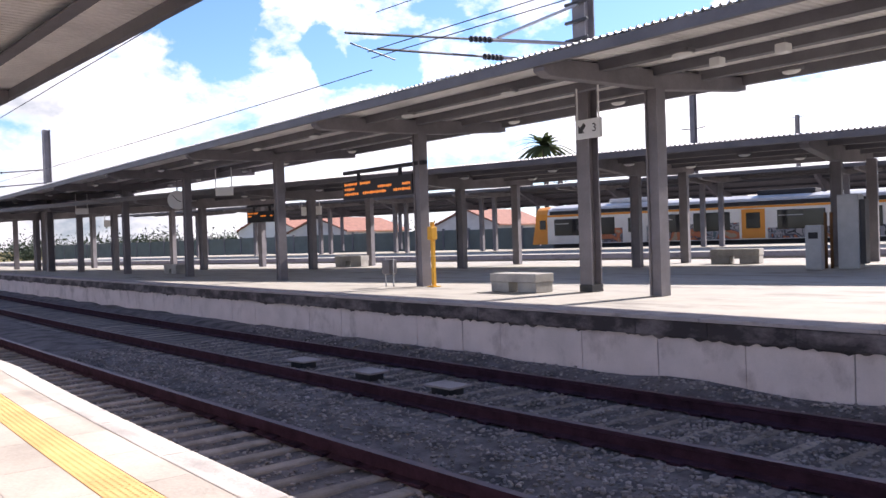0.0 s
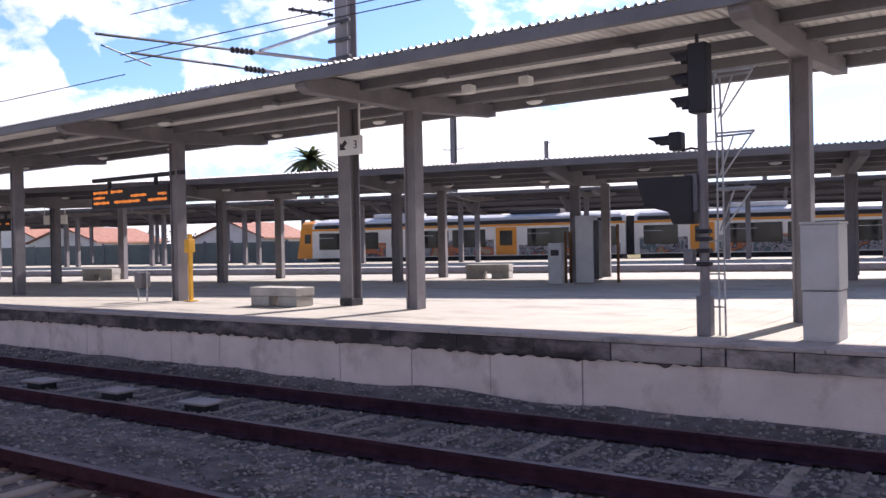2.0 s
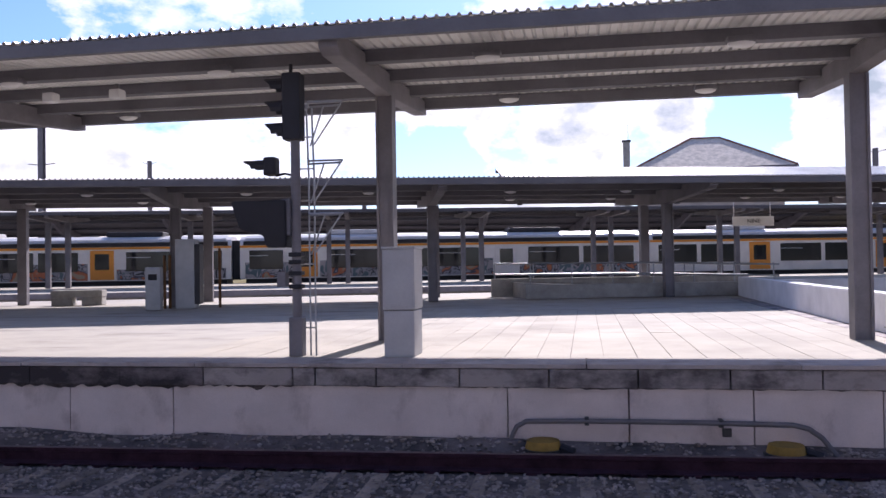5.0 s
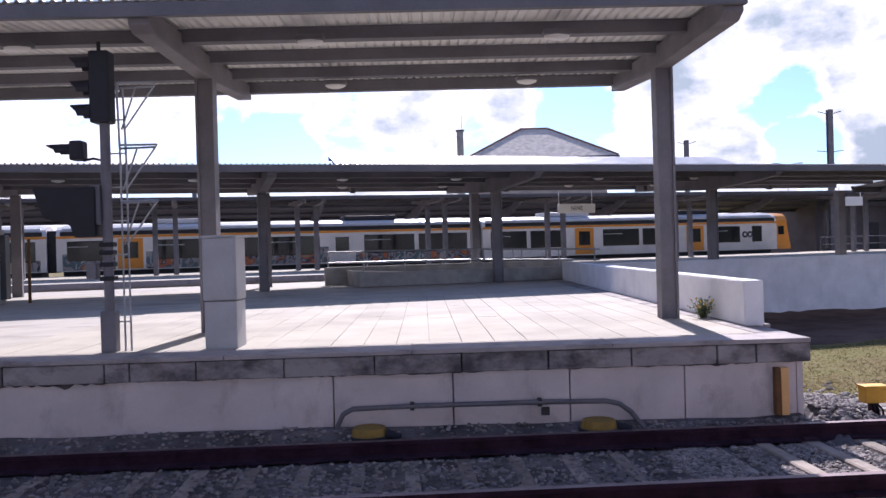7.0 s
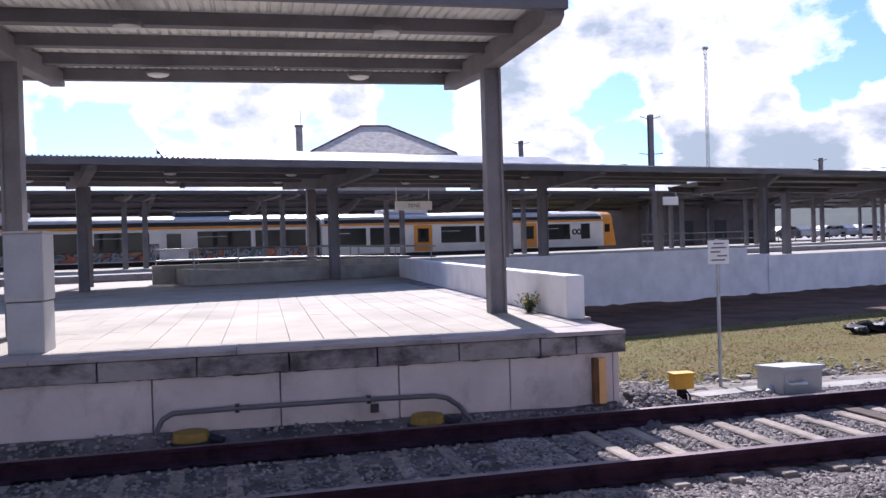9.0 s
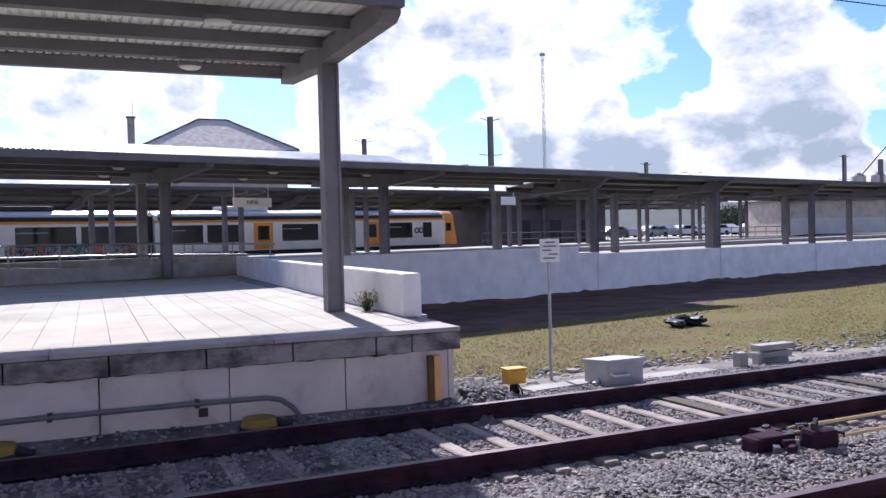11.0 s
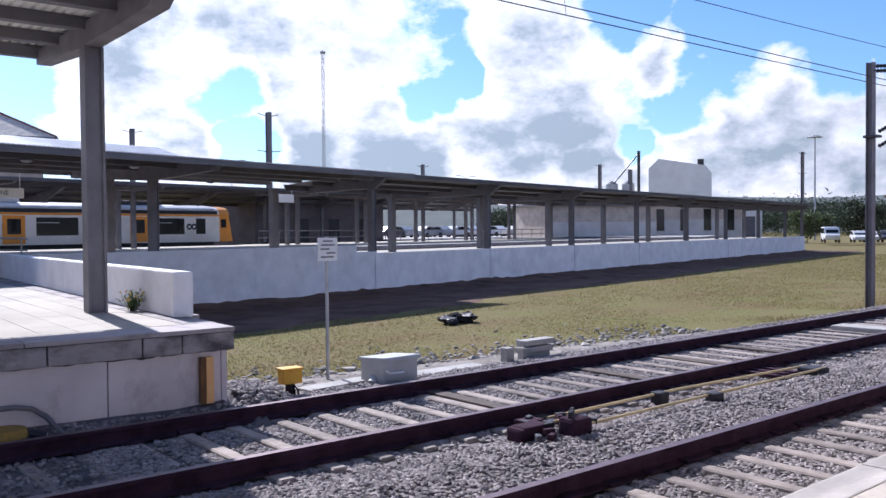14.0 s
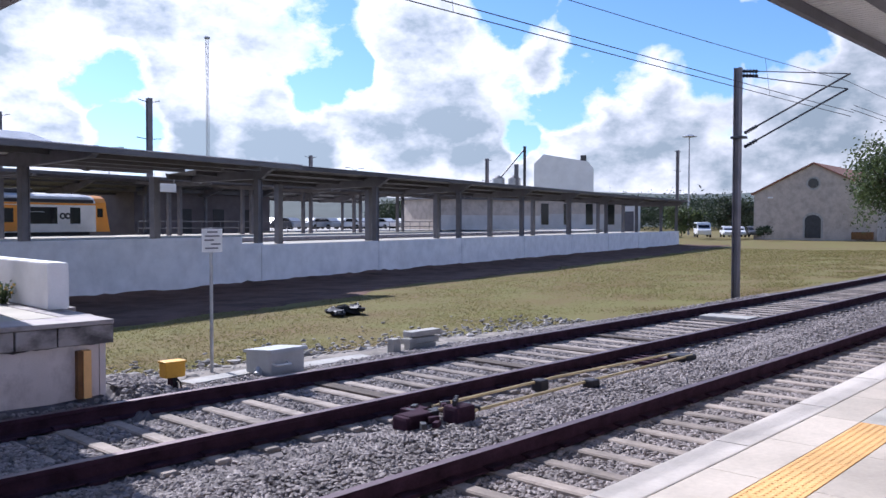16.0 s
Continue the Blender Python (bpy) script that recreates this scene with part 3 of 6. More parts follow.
def paving(base):
    part("joint_bed", box(END_X - 0.33 * 24 - 0.32, EDGE + 0.51, -0.05, END_X - 0.31, EDGE + 0.51 + 8.4, -0.002), M_BALLAST, base, "dark dirt in the joints")
    bm = box(0.0015, 0.002, -0.03, 0.3285, 1.798, 0.0, 0.002)
    first = part("paving_slab", bm, M_SLAB, base)
    n = 0
    for i in range(24):
        for j in range(5):
            x, y = END_X - 0.32 - 0.33 * (i + 1), EDGE + 0.515 + 1.8 * j - (0.6 if i % 2 and j else 0.0)
            dz = 0.002 * noise.noise((x * 5, y * 5, 3))
            m = pose(x, y, 0.004 + dz, 0.12 * noise.noise((x, y, 9)), 0, 0) @ Matrix.Diagonal((0.993 + 0.014 * noise.noise((x * 9, y, 4)), 1, 1, 1))
            ob = first if n == 0 else shared("paving_slab", first.data, m, base)
            ob.matrix_basis = m
            n += 1


def low_parapet():
    ob = part("parapet_wall", prism([(3.95, 9.25), (4.17, 9.25), (4.42, 22.9), (4.2, 22.9)], 0.0, 0.5, "z"), M_WHITE)
    bmesh_bevel(ob, 0.012)
    tagged(ob, "low white rendered wall at the platform's end", "wall", kind="structure")


def bmesh_bevel(ob, r):
    bm = bmesh.new()
    bm.from_mesh(ob.data)
    bmesh.ops.bevel(bm, geom=list(bm.edges), offset=r, segments=2, affect="EDGES")
    bm.to_mesh(ob.data)
    bm.free()


def far_leg_wall(cols):
    base = empty("retaining_wall", BACK.copy(), "long white retaining wall under the far canopy", "wall", kind="structure")
    part("parapet", box(4.4, -0.25, -1.5, 17.3, -0.05, 0.4, 0.01), M_WHITE, base)
    part("wall_panel", box(17.3, -0.22, -1.5, 18.388, -0.04, 0.16, 0.01), M_WHITE, base)
    for a, b in zip(cols, cols[1:]):
        part("wall_panel", box(a + 0.012, -0.22, -1.6, b - 0.012, -0.04, 0.1, 0.006), M_WHITE, base)
    for a in cols:
        part("pilaster", box(a - 0.1, -0.26, -1.6, a + 0.1, -0.223, 0.1, 0.004), M_WHITE, base)


# ---- canopies ----
def corrugated(s0, s1, n0, z0, n1, z1, pitch=0.11, deep=0.026, thick=0.01):
    """A ribbed sheet whose ribs run across from (n0, z0) to (n1, z1)."""
    bm = bmesh.new()
    prof = []
    s = s0
    while s < s1:
        prof += [(s, 0), (s + pitch * 0.55, 0), (s + pitch * 0.68, deep), (s + pitch * 0.87, deep)]
        s += pitch
    prof.append((s, 0))
    grid = [[bm.verts.new((u, n, z + w + t)) for u, w in prof] for t in (0, thick) for n, z in ((n0, z0), (n1, z1))]
    for k in range(len(prof) - 1):
        bm.faces.new((grid[0][k], grid[1][k], grid[1][k + 1], grid[0][k + 1]))
        bm.faces.new((grid[2][k], grid[2][k + 1], grid[3][k + 1], grid[3][k]))
        bm.faces.new((grid[0][k], grid[0][k + 1], grid[2][k + 1], grid[2][k]))
        bm.faces.new((grid[1][k], grid[3][k], grid[3][k + 1], grid[1][k + 1]))
    return bm


def canopy(m, label, cols, s0, s1, nf, nc, nb, zf, zb, zc, purlins, col_w=0.24, skip=(), deep_col=0.22, roof_mat=None, foot=0.0, steel=M_STEEL, frame_mat=M_COL):
    """nf, nc, nb: front edge, columns and back edge; zf, zb: underside of the roof there; zc: underside of the arms at the column."""
    base = empty("platform_canopy", m, label, "canopy", "platform canopies")

    def zr(n):
        return zf + (zb - zf) * (n - nf) / (nb - nf)
    part("roof_sheet", corrugated(s0, s1, nf - 0.06, zf + 0.02, nb + 0.04, zb + 0.02), roof_mat or M_ROOF, base)
    part("fascia", prism([(nf - 0.05, zf - 0.12), (nf + 0.03, zf - 0.12), (nf + 0.03, zf + 0.01), (nf - 0.05, zf + 0.01)], s0, s1, "x"), steel, base)
    part("gutter", prism([(nb - 0.13, zb - 0.15), (nb, zb - 0.15), (nb + 0.09, zb + 0.075), (nb + 0.05, zb + 0.075), (nb + 0.045, zb + 0.01), (nb - 0.13, zb + 0.01)], s0, s1, "x"), steel, base)
    for k in range(purlins):
        n = nf + (nb - nf) * (k + 1) / (purlins + 1)
        z = zr(n)
        part("purlin", prism([(n - 0.08, z - 0.125), (n + 0.07, z - 0.125), (n + 0.07, z - 0.11), (n - 0.06, z - 0.11), (n - 0.06, z + 0.015), (n - 0.08, z + 0.015)], s0 + 0.05, s1 - 0.05, "x"), steel, base)
    arm = [(nf + 0.03, zf), (nf + 0.03, zf - 0.17), (nf + 0.16, zf - 0.235), (nc - 0.2, zc), (nc + 0.2, zc), (nb - 0.02, zb - 0.23), (nb - 0.02, zb - 0.02), (nc, zr(nc) - 0.03)]
    w = 0.1
    bm = prism([(n, z - 0.004) for n, z in arm], -w, w, "x")
    bmesh.ops.bevel(bm, geom=list(bm.edges), offset=0.008, segments=1, affect="EDGES")
    first = part("arm", bm, frame_mat, base)
    h, q = col_w / 2, deep_col / 2
    bm = prism([(-h, -q), (-h + 0.03, -q), (-h + 0.03, -q + 0.03), (h - 0.03, -q + 0.03), (h - 0.03, -q), (h, -q), (h, q), (h - 0.03, q), (h - 0.03, q - 0.03), (-h + 0.03, q - 0.03), (-h + 0.03, q), (-h, q)], foot, zc - 0.002, "z")
    colm = part("column", bm, frame_mat, base)
    n = 0
    for s in cols:
        a = first if n == 0 else shared("arm", first.data, Matrix(), base)
        a.matrix_basis = pose(s, 0, 0)
        c = colm if n == 0 else shared("column", colm.data, Matrix(), base)
        c.matrix_basis = pose(s, nc, 0)
        n += 1
    return base


def canopy_lamp(m):
    ob = empty("canopy_lamp", m, "small oval bulkhead lamp under the canopy roof", "lamp", "canopy lamps")
    bm = box(-0.15, -0.09, -0.06, 0.15, 0.09, 0.0, 0.02)
    part("housing", bm, M_STEEL, ob)
    bm = bmesh.new()
    bmesh.ops.create_uvsphere(bm, u_segments=14, v_segments=8, radius=1.0, matrix=Matrix.Translation((0, 0, -0.06)) @ Matrix.Diagonal((0.14, 0.085, 0.05, 1)))
    smooth(part("diffuser", bm, M_SIGNW, ob, "white glass diffuser"))
    return ob


# ---- assemble the large structure ----
build_ground()
build_bed()
build_track(-5.15, "rusty rails on concrete sleepers beside the lit platform")
build_track(-1.65, "rusty rails on concrete sleepers along the wedge platform")
far_track(7.5, "dark rails behind the wedge platform")
far_track(11.3, "dark rails along the far platform")
far_track(30.2, "rails under the parked commuter train")
wedge = wedge_platform()
low_parapet()
COLS1 = [3.47, -2.17, -7.92, -13.78, -19.85, -26.0, -31.9, -37.8, -43.7, -49.6, -55.5, -61.4, -67.3]
ident = Matrix()
c1 = canopy(ident, "grey steel platform canopy with ribbed roof", COLS1, -70, 3.58, 8.02, 10.5, 12.85, 3.31, 3.49, 3.1, 3, col_w=0.215)
COLS2A = [-45.5, -39.0, -33.0, -27.0, -20.6, -14.9, -9.95, -3.62, 2.52, 9.15]
c2a = canopy(BACK.copy(), "grey steel canopy over the back of the wedge", COLS2A, -60, 17.2, -3.0, 0.0, 4.3, 2.8, 2.89, 2.42, 3, roof_mat=M_ROOFDIM, steel=M_STEEL, frame_mat=M_COL)
stay = part("rear_column", prism([(-0.12, -0.1), (0.12, -0.1), (0.12, 0.1), (-0.12, 0.1)], 0.0, 2.62, "z"), M_COL, c2a)
for k, s in enumerate(COLS2A):
    o = stay if k == 0 else shared("rear_column", stay.data, Matrix(), c2a)
    o.matrix_basis = pose(s + 0.3, 2.75, 0)
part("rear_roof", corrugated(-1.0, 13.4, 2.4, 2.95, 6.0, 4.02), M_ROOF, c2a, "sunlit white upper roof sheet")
part("rear_fascia", prism([(6.045, 3.88), (6.1, 3.88), (6.1, 4.04), (6.045, 4.04)], -1.0, 13.45, "x"), M_STEELSHADE, c2a)
for k in range(4):
    part("rear_strut", prism([(2.7, 2.6), (2.82, 2.6), (6.0, 3.82), (6.0, 4.01), (2.7, 3.03)], -0.9 + 4.7 * k, -0.78 + 4.7 * k, "x"), M_STEEL, c2a)
COLS2B = [18.4, 25.96, 33.58, 41.4, 49.1, 56.6, 64.2, 71.6, 76.9]
c2b = canopy(BACK.copy(), "long grey canopy over the far leg", COLS2B, 17.2, 78.2, -0.75, 0.0, 3.4, 3.0, 2.66, 2.5, 2, foot=0.08, roof_mat=M_ROOFSHADE, steel=M_STEELSHADE, frame_mat=M_STEEL)
far_leg_wall(COLS2B)
rear = part("rear_column", prism([(-0.14, -0.12), (0.14, -0.12), (0.14, 0.12), (-0.14, 0.12)], 0.0, 2.55, "z"), M_STEEL, c2b)
for k in range(9):
    o = rear if k == 0 else shared("rear_column", rear.data, Matrix(), c2b)
    o.matrix_basis = pose(16.4 + 6.75 * k, 3.15, 0)


def far_platform():
    base = empty("platform", BACK.copy(), "long pale concrete platform in front of the parked train", "platform", "platforms", "structure")
    part("platform_deck", box(-85, 13.3, -1.4, 82, 27.4, 0.0, 0.02), M_SLAB, base)
    part("platform_edge", box(-85, 13.2, -0.2, 82, 13.3, 0.004), M_LIP, base)


far_platform()
COLS3 = [0.35 + 6.95 * k + (1.2 if k == 3 else 0.0) + e for k in range(-9, 11) if k != 4 for e in (-0.48, 0.48)]
c3 = canopy(BACK.copy(), "grey canopy over the platform beside the train", COLS3, -70, 80, 19.6, 22.6, 25.8, 3.6, 3.75, 3.3, 2, roof_mat=M_ROOFSHADE, steel=M_STEELSHADE)
c4 = canopy(BACK.copy(), "distant canopy beyond the train", [s + 3 for s in COLS3[::2]], -70, 80, 33.5, 36.5, 39.8, 4.35, 3.35, 3.2, 2, roof_mat=M_ROOFSHADE, steel=M_STEELSHADE)


# ---- near platform ----
def near_platform():
    base = empty("platform", Matrix(), "sunlit tiled platform with a yellow tactile strip", "platform", "platforms", "structure")
    pts = [(x, near_y(x) - 0.14) for x in range(-70, 71, 2)]
    part("platform_deck", prism(pts[::-1] + [(-70, -14), (70, -14)], -1.5, -0.004, "z"), M_TILES, base)
    bm = bmesh.new()
    for x in range(-70, 70, 2):
        y0, y1 = near_y(x), near_y(x + 2)
        vs = [bm.verts.new(p) for p in ((x, y0 - 0.06, -1.5), (x + 2, y1 - 0.06, -1.5), (x + 2, y1 - 0.06, -0.15), (x, y0 - 0.06, -0.15))]
        bm.faces.new(vs)
    part("platform_face", bm, M_WALL, base)
    edge = part("coping_stone", box(0.003, -0.16, -0.18, 0.997, 0, 0.0, 0.008), M_EDGE, base)
    tile = part("paving_tile", box(0.0015, 0.0015, -0.04, 0.5985, 0.2985, 0.0, 0.002), M_TILES, base)
    strip = part("paving_tile", box(0.0015, 0.0015, -0.04, 0.5985, 0.206, 0.0, 0.002), M_TILES, base)
    bm = box(0.0008, 0.0015, -0.04, 0.1992, 0.188, 0.0, 0.0015)
    for i in range(6):
        for j in range(6):
            rod((0.025 + 0.03 * i, 0.025 + 0.03 * j, 0), (0.025 + 0.03 * i, 0.025 + 0.03 * j, 0.0025), 0.01, 6, 0.007, bm)
    tac = part("tactile_tile", bm, M_TACTILE, base)

    def along(x, off):
        return pose(x, near_y(x) - off, 0, 0, 0, math.degrees(math.atan((near_y(x + 0.3) - near_y(x)) / 0.3)))
    for i in range(-24, 26):
        shared("coping_stone", edge.data, along(float(i), 0), base)
    for i in range(-60, 24):
        shared("tactile_tile", tac.data, along(0.2 * i, 0.565), base)
    grey = part("paving_tile", box(0.0015, 0.0015, -0.04, 0.62, 0.188, 0.0, 0.002), M_CONC, base, "plain grey end tile")
    grey.matrix_basis = along(4.8, 0.565)
    for i in range(-23, 23):
        x = 0.6 * i
        shared("paving_tile", strip.data, along(x, 0.374), base)
        for k in range(3 if abs(x) < 9 else 1):
            shared("paving_tile", tile.data, along(x + (0.3 if k % 2 else 0.0), 0.868 + 0.3 * k), base)
    for o in (edge, tile, strip, tac):
        bpy.data.objects.remove(o)


near_platform()
NEARM = pose(0, 0, 0, 0, 0, 2.4)
c0 = canopy(NEARM @ pose(0, 0, 0, 0, 0, 180), "grey canopy over the near platform", [-36, -26, -17.5, 13.4, 23, 33], -60, 60, -3.42, 0.4, 4.2, 3.32, 3.4, 3.0, 9)


# ---- train ----
def train():
    """Three-car electric unit; s runs along it, its near side at n = 0."""
    L = 70.4
    base = empty("commuter_train", BACK @ pose(0, 28.75, RAIL_Z), "white and orange electric train with graffiti along its side", "train")
    W = 2.9
    half = [(0.0, 0.95), (0.0, 2.55), (0.04, 2.95), (0.22, 3.25), (0.6, 3.42), (W / 2, 3.48)]
    sec = half + [(W - u, v) for u, v in half[-2::-1]]
    s0 = -35.2
    cuts = [s0 + 1.5, s0 + 22.5, s0 + 47.0, s0 + L - 1.5]
    for i in range(3):
        a, b = cuts[i] + (0.25 if i else 0), cuts[i + 1] - (0.25 if i < 2 else 0)
        body = part("car_body", prism([(u, v) for u, v in sec], a, b, "x"), M_TRAINW, base)
        part("roof_panel", prism([(0.13, 3.16), (0.2, 3.32), (0.62, 3.475), (W / 2, 3.53), (W - 0.62, 3.475), (W - 0.2, 3.32), (W - 0.13, 3.16)], a + 0.3, b - 0.3, "x"), M_TRAINROOF, base, "pale ribbed roof")
        part("cantrail_band", box(a, -0.012, 2.76, b, 0.02, 2.88), M_ORANGE, base, "orange stripe above the windows")
        part("window_band", box(a + 0.2, -0.016, 2.9, b - 0.2, 0.1, 3.13), M_TRAINDK, base, "dark strip under the roof")
        part("underframe", box(a + 0.3, 0.25, 0.25, b - 0.3, W - 0.25, 0.95, 0.03), M_TRAINDK, base)
        for w in (a + 3.2, b - 3.2):
            part("bogie", box(w - 1.4, 0.2, 0.1, w + 1.4, W - 0.2, 0.7, 0.05), M_TRAINDK, base)
        # doors at a third and two thirds, windows in pairs between
        ln = b - a
        doors = ((-27.5, -20.2), (-8.65, 3.2), (19.0, 27.2))[i]
        for c in doors:
            d = part("door", box(c - 0.66, -0.03, 1.02, c + 0.66, 0.03, 2.7, 0.01), M_ORANGE if (i == 2 or c in (-20.2, -8.65)) else M_TRAINW, base, "sliding double door")
            part("door_window", box(c - 0.4, -0.045, 1.6, c + 0.4, -0.02, 2.5, 0.02), M_GLASS, d)
        stops = [a + 0.4, doors[0] - 1.2, doors[0] + 1.2, doors[1] - 1.2, doors[1] + 1.2, b - 0.4]
        for p, q in zip(stops[::2], stops[1::2]):
            n = max(1, round((q - p) / 2.7))
            for k in range(n):
                c, w = p + (q - p) * (k + 0.5) / n, (q - p) / n / 2 - 0.13
                if i == 2 and p == stops[4] and k == n - 1:
                    w = 0.4
                g = part("window", box(c - w, -0.025, 1.5, c + w, 0.03, 2.6, 0.03), M_GLASS, base)
                if k % 2 == 0 and w > 0.6:
                    part("window_rail", box(c - w + 0.05, -0.035, 2.27, c + 0.1, -0.02, 2.3), M_TRAINROOF, g)
        if i < 2:
            for p, q, top in ((a + (3.4 if i == 0 else 0.3), doors[0] - 0.8, 1.9), (doors[0] + 0.8, doors[1] - 0.8, 1.95), (doors[1] + 0.8, b - 0.3, 1.6)):
                part("graffiti_patch", box(p, -0.008, 1.0, q, 0.01, top), M_GRAF, base, "spray-painted graffiti")
        for k in range(2):
            c = a + (b - a) * (0.28 + 0.45 * k)
            part("roof_unit", box(c - 1.6, 0.7, 3.5, c + 1.6, W - 0.7, 3.78, 0.06), M_TRAINDK if k else M_TRAINROOF, base)
    for s in (cuts[1], cuts[2]):
        part("gangway", box(s - 0.25, 0.35, 0.9, s + 0.25, W - 0.35, 3.2, 0.04), M_TRAINDK, base)
    for end, s in ((-1, cuts[0]), (1, cuts[3])):
        bm = bmesh.new()
        tip = [(0.25 if v < 1.0 else (0.2 if v < 2.0 else 0.55), u, v) for u, v in sec]
        a = [bm.verts.new((s, u, v)) for u, v in sec]
        b = [bm.verts.new((s + end * (1.5 - q), 0.12 + u * (W - 0.24) / W, v)) for q, u, v in tip]
        n = len(sec)
        for i in range(n):
            bm.faces.new((a[i], a[(i + 1) % n], b[(i + 1) % n], b[i]))
        bm.faces.new(b)
        bmesh.ops.recalc_face_normals(bm, faces=bm.faces)
        cab = part("cab_end", bm, M_ORANGE, base, "orange driver's cab")
        part("cab_window", box(s + end * 0.35 - 0.22, -0.03, 1.95, s + end * 0.35 + 0.22, 0.14, 2.55, 0.01), M_GLASS, cab)
        bm = box(s + end * 1.02 - 0.06, 0.3, 1.95, s + end * 1.02 + 0.12, W - 0.3, 2.75, 0.02)
        part("windscreen", bm, M_GLASS, cab)
    lx = cuts[3] - 2.4
    for dx in (-0.2, 0.2):
        bm = rod((lx + dx, -0.03, 2.02), (lx + dx, -0.005, 2.02), 0.22, 18)
        part("emblem", bm, M_INK, base, "round black emblem")
        part("emblem_hole", rod((lx + dx, -0.036, 2.02), (lx + dx, -0.005, 2.02), 0.1, 14), M_TRAINW, base)
        part("emblem", rod((cuts[0] + 2.6 + dx, -0.03, 2.02), (cuts[0] + 2.6 + dx, -0.005, 2.02), 0.22, 18), M_INK, base, "round black emblem")
    return base


train()


# ---- overhead line ----
def h_outline(w, d, t=0.02, web=0.014):
    a, b = w / 2, d / 2
    return [(-a, -b), (a, -b), (a, -b + t), (web, -b + t), (web, b - t), (a, b - t), (a, b), (-a, b), (-a, b - t), (-web, b - t), (-web, -b + t), (-a, -b + t)]


def insulator(name, a, b, parent):
    a, b = Vector(a), Vector(b)
    bm = bmesh.new()
    rod(a, b, 0.025, 8, bm=bm)
    for k in range(5):
        p = a.lerp(b, (k + 0.5) / 5)
        d = (b - a).normalized() * 0.014
        rod(p - d, p + d, 0.048, 10, bm=bm)
    part(name, bm, M_SIGHEAD, parent, "dark ribbed insulator")


def line_mast(x, y, z0, z1, w, label, foot=None):
    base = empty("overhead_line_mast", pose(x, y, 0), label, "mast", "overhead line masts")
    part("mast_column", prism(h_outline(w, w * 0.9), z0, z1, "z"), M_COL, base)
    if foot:
        part("mast_foot", box(-w / 2 - 0.004, -w / 2 - 0.004, z0, w / 2 + 0.004, w / 2 + 0.004, z0 + foot, 0.004), M_DARK, base, "dark painted foot")
    return base


def cantilever(base, root_a, tip_a, root_b, tip_b, r=0.024):
    for a, b in ((root_a, tip_a), (root_b, tip_b)):
        a, b = Vector(a), Vector(b)
        i0, i1 = a.lerp(b, 0.42), a.lerp(b, 0.52)
        part("cantilever_tube", rod(a, i0, r * 1.2, 8), M_COL, base)
        insulator("insulator", i0, i1, base)
        part("cantilever_tube", rod(i1, b, r * 0.75, 8), M_DARK, base)


m1 = line_mast(-9.5, 10.75, 0, 5.6, 0.27, "tall grey steel overhead line mast rising through the canopy", 0.12)
cantilever(m1, (0, -0.15, 4.1), (-0.12, -4.6, 3.76), (0, -0.15, 3.78), (-0.1, -4.1, 3.6))
part("brace", rod((0.02, -0.15, 4.75), (-0.05, -1.9, 4.0), 0.025), M_GALV, m1)
for z in (4.15, 4.45, 4.75):
    part("bracket", box(-0.24, -0.2, z, 0.24, -0.135, z + 0.05, 0.008), M_DARK, m1)
part("registration_arm", rod((-0.15, -4.5, 3.64), (-0.25, -3.7, 3.52), 0.012), M_DARK, m1)
for z in (4.9, 5.15):
    insulator("insulator", (-0.1, -0.2, z), (-0.6, -0.75, z + 0.08), m1)
m2 = line_mast(20.62, 9.75, -1.1, 4.75, 0.17, "slim grey overhead line mast standing in the grass")
for za, zb in ((4.66, 4.29), (4.55, 3.95)):
    part("tie_rod", rod((0, -0.1, za), (0, -2.6, zb), 0.012), M_DARK, m2)
    insulator("insulator", (0, -0.12, za - 0.01), (0, -0.5, za - 0.06), m2)
for zb, yo in ((4.29, -2.65), (3.95, -2.6)):
    part("cantilever_tube", rod((0, -0.2, zb - 1.15), (0, yo, zb), 0.022), M_DARK, m2)
    insulator("insulator", (0, -0.18, zb - 1.16), (0, -0.5, zb - 1.01), m2)
part("bracket", box(-0.13, -0.2, 3.0, 0.13, 0.12, 3.06, 0.008), M_DARK, m2)
m3 = line_mast(-41.0, 10.1, 0, 6.4, 0.32, "grey overhead line mast at the far end of the platform")
cantilever(m3, (0, -0.15, 4.6), (0, -4.2, 4.2), (0, -0.15, 4.0), (0, -4.0, 3.6))
m4 = line_mast(-30.0, -0.6, 0, 6.0, 0.3, "grey overhead line mast on the near platform")
cantilever(m4, (0, 0.15, 4.6), (-0.4, 3.9, 4.45), (0, 0.15, 4.3), (-0.4, 3.6, 4.1))
for x, y, z, h in ((-39.8, 57.6, -1, 12.2), (-52.0, 96.0, -1, 14.0), (33.4, 67.4, -1, 11.2), (27.0, 84.0, -1, 11.0), (-24.0, 92.0, -1, 10.0), (96, 86, -1, 10.5), (124, 70, -1, 12.5), (-66, 70, -1, 10.0), (70.0, 95.0, -1, 10.0)):
    m = line_mast(x, y, z, h, 0.42, "distant grey overhead line mast behind the canopies")
    for e in (-1, 1):
        insulator("insulator", (e * 0.2, 0, h - 0.35), (e * 0.95, 0, h - 0.15), m)
        insulator("insulator", (e * 0.2, 0, h - 3.4), (e * 1.1, 0, h - 3.3), m)


def wire(name, pts, r, label):
    ob = part(name, tube(pts, r, 5), M_DARK)
    tagged(ob, label, "wire", "overhead wires")


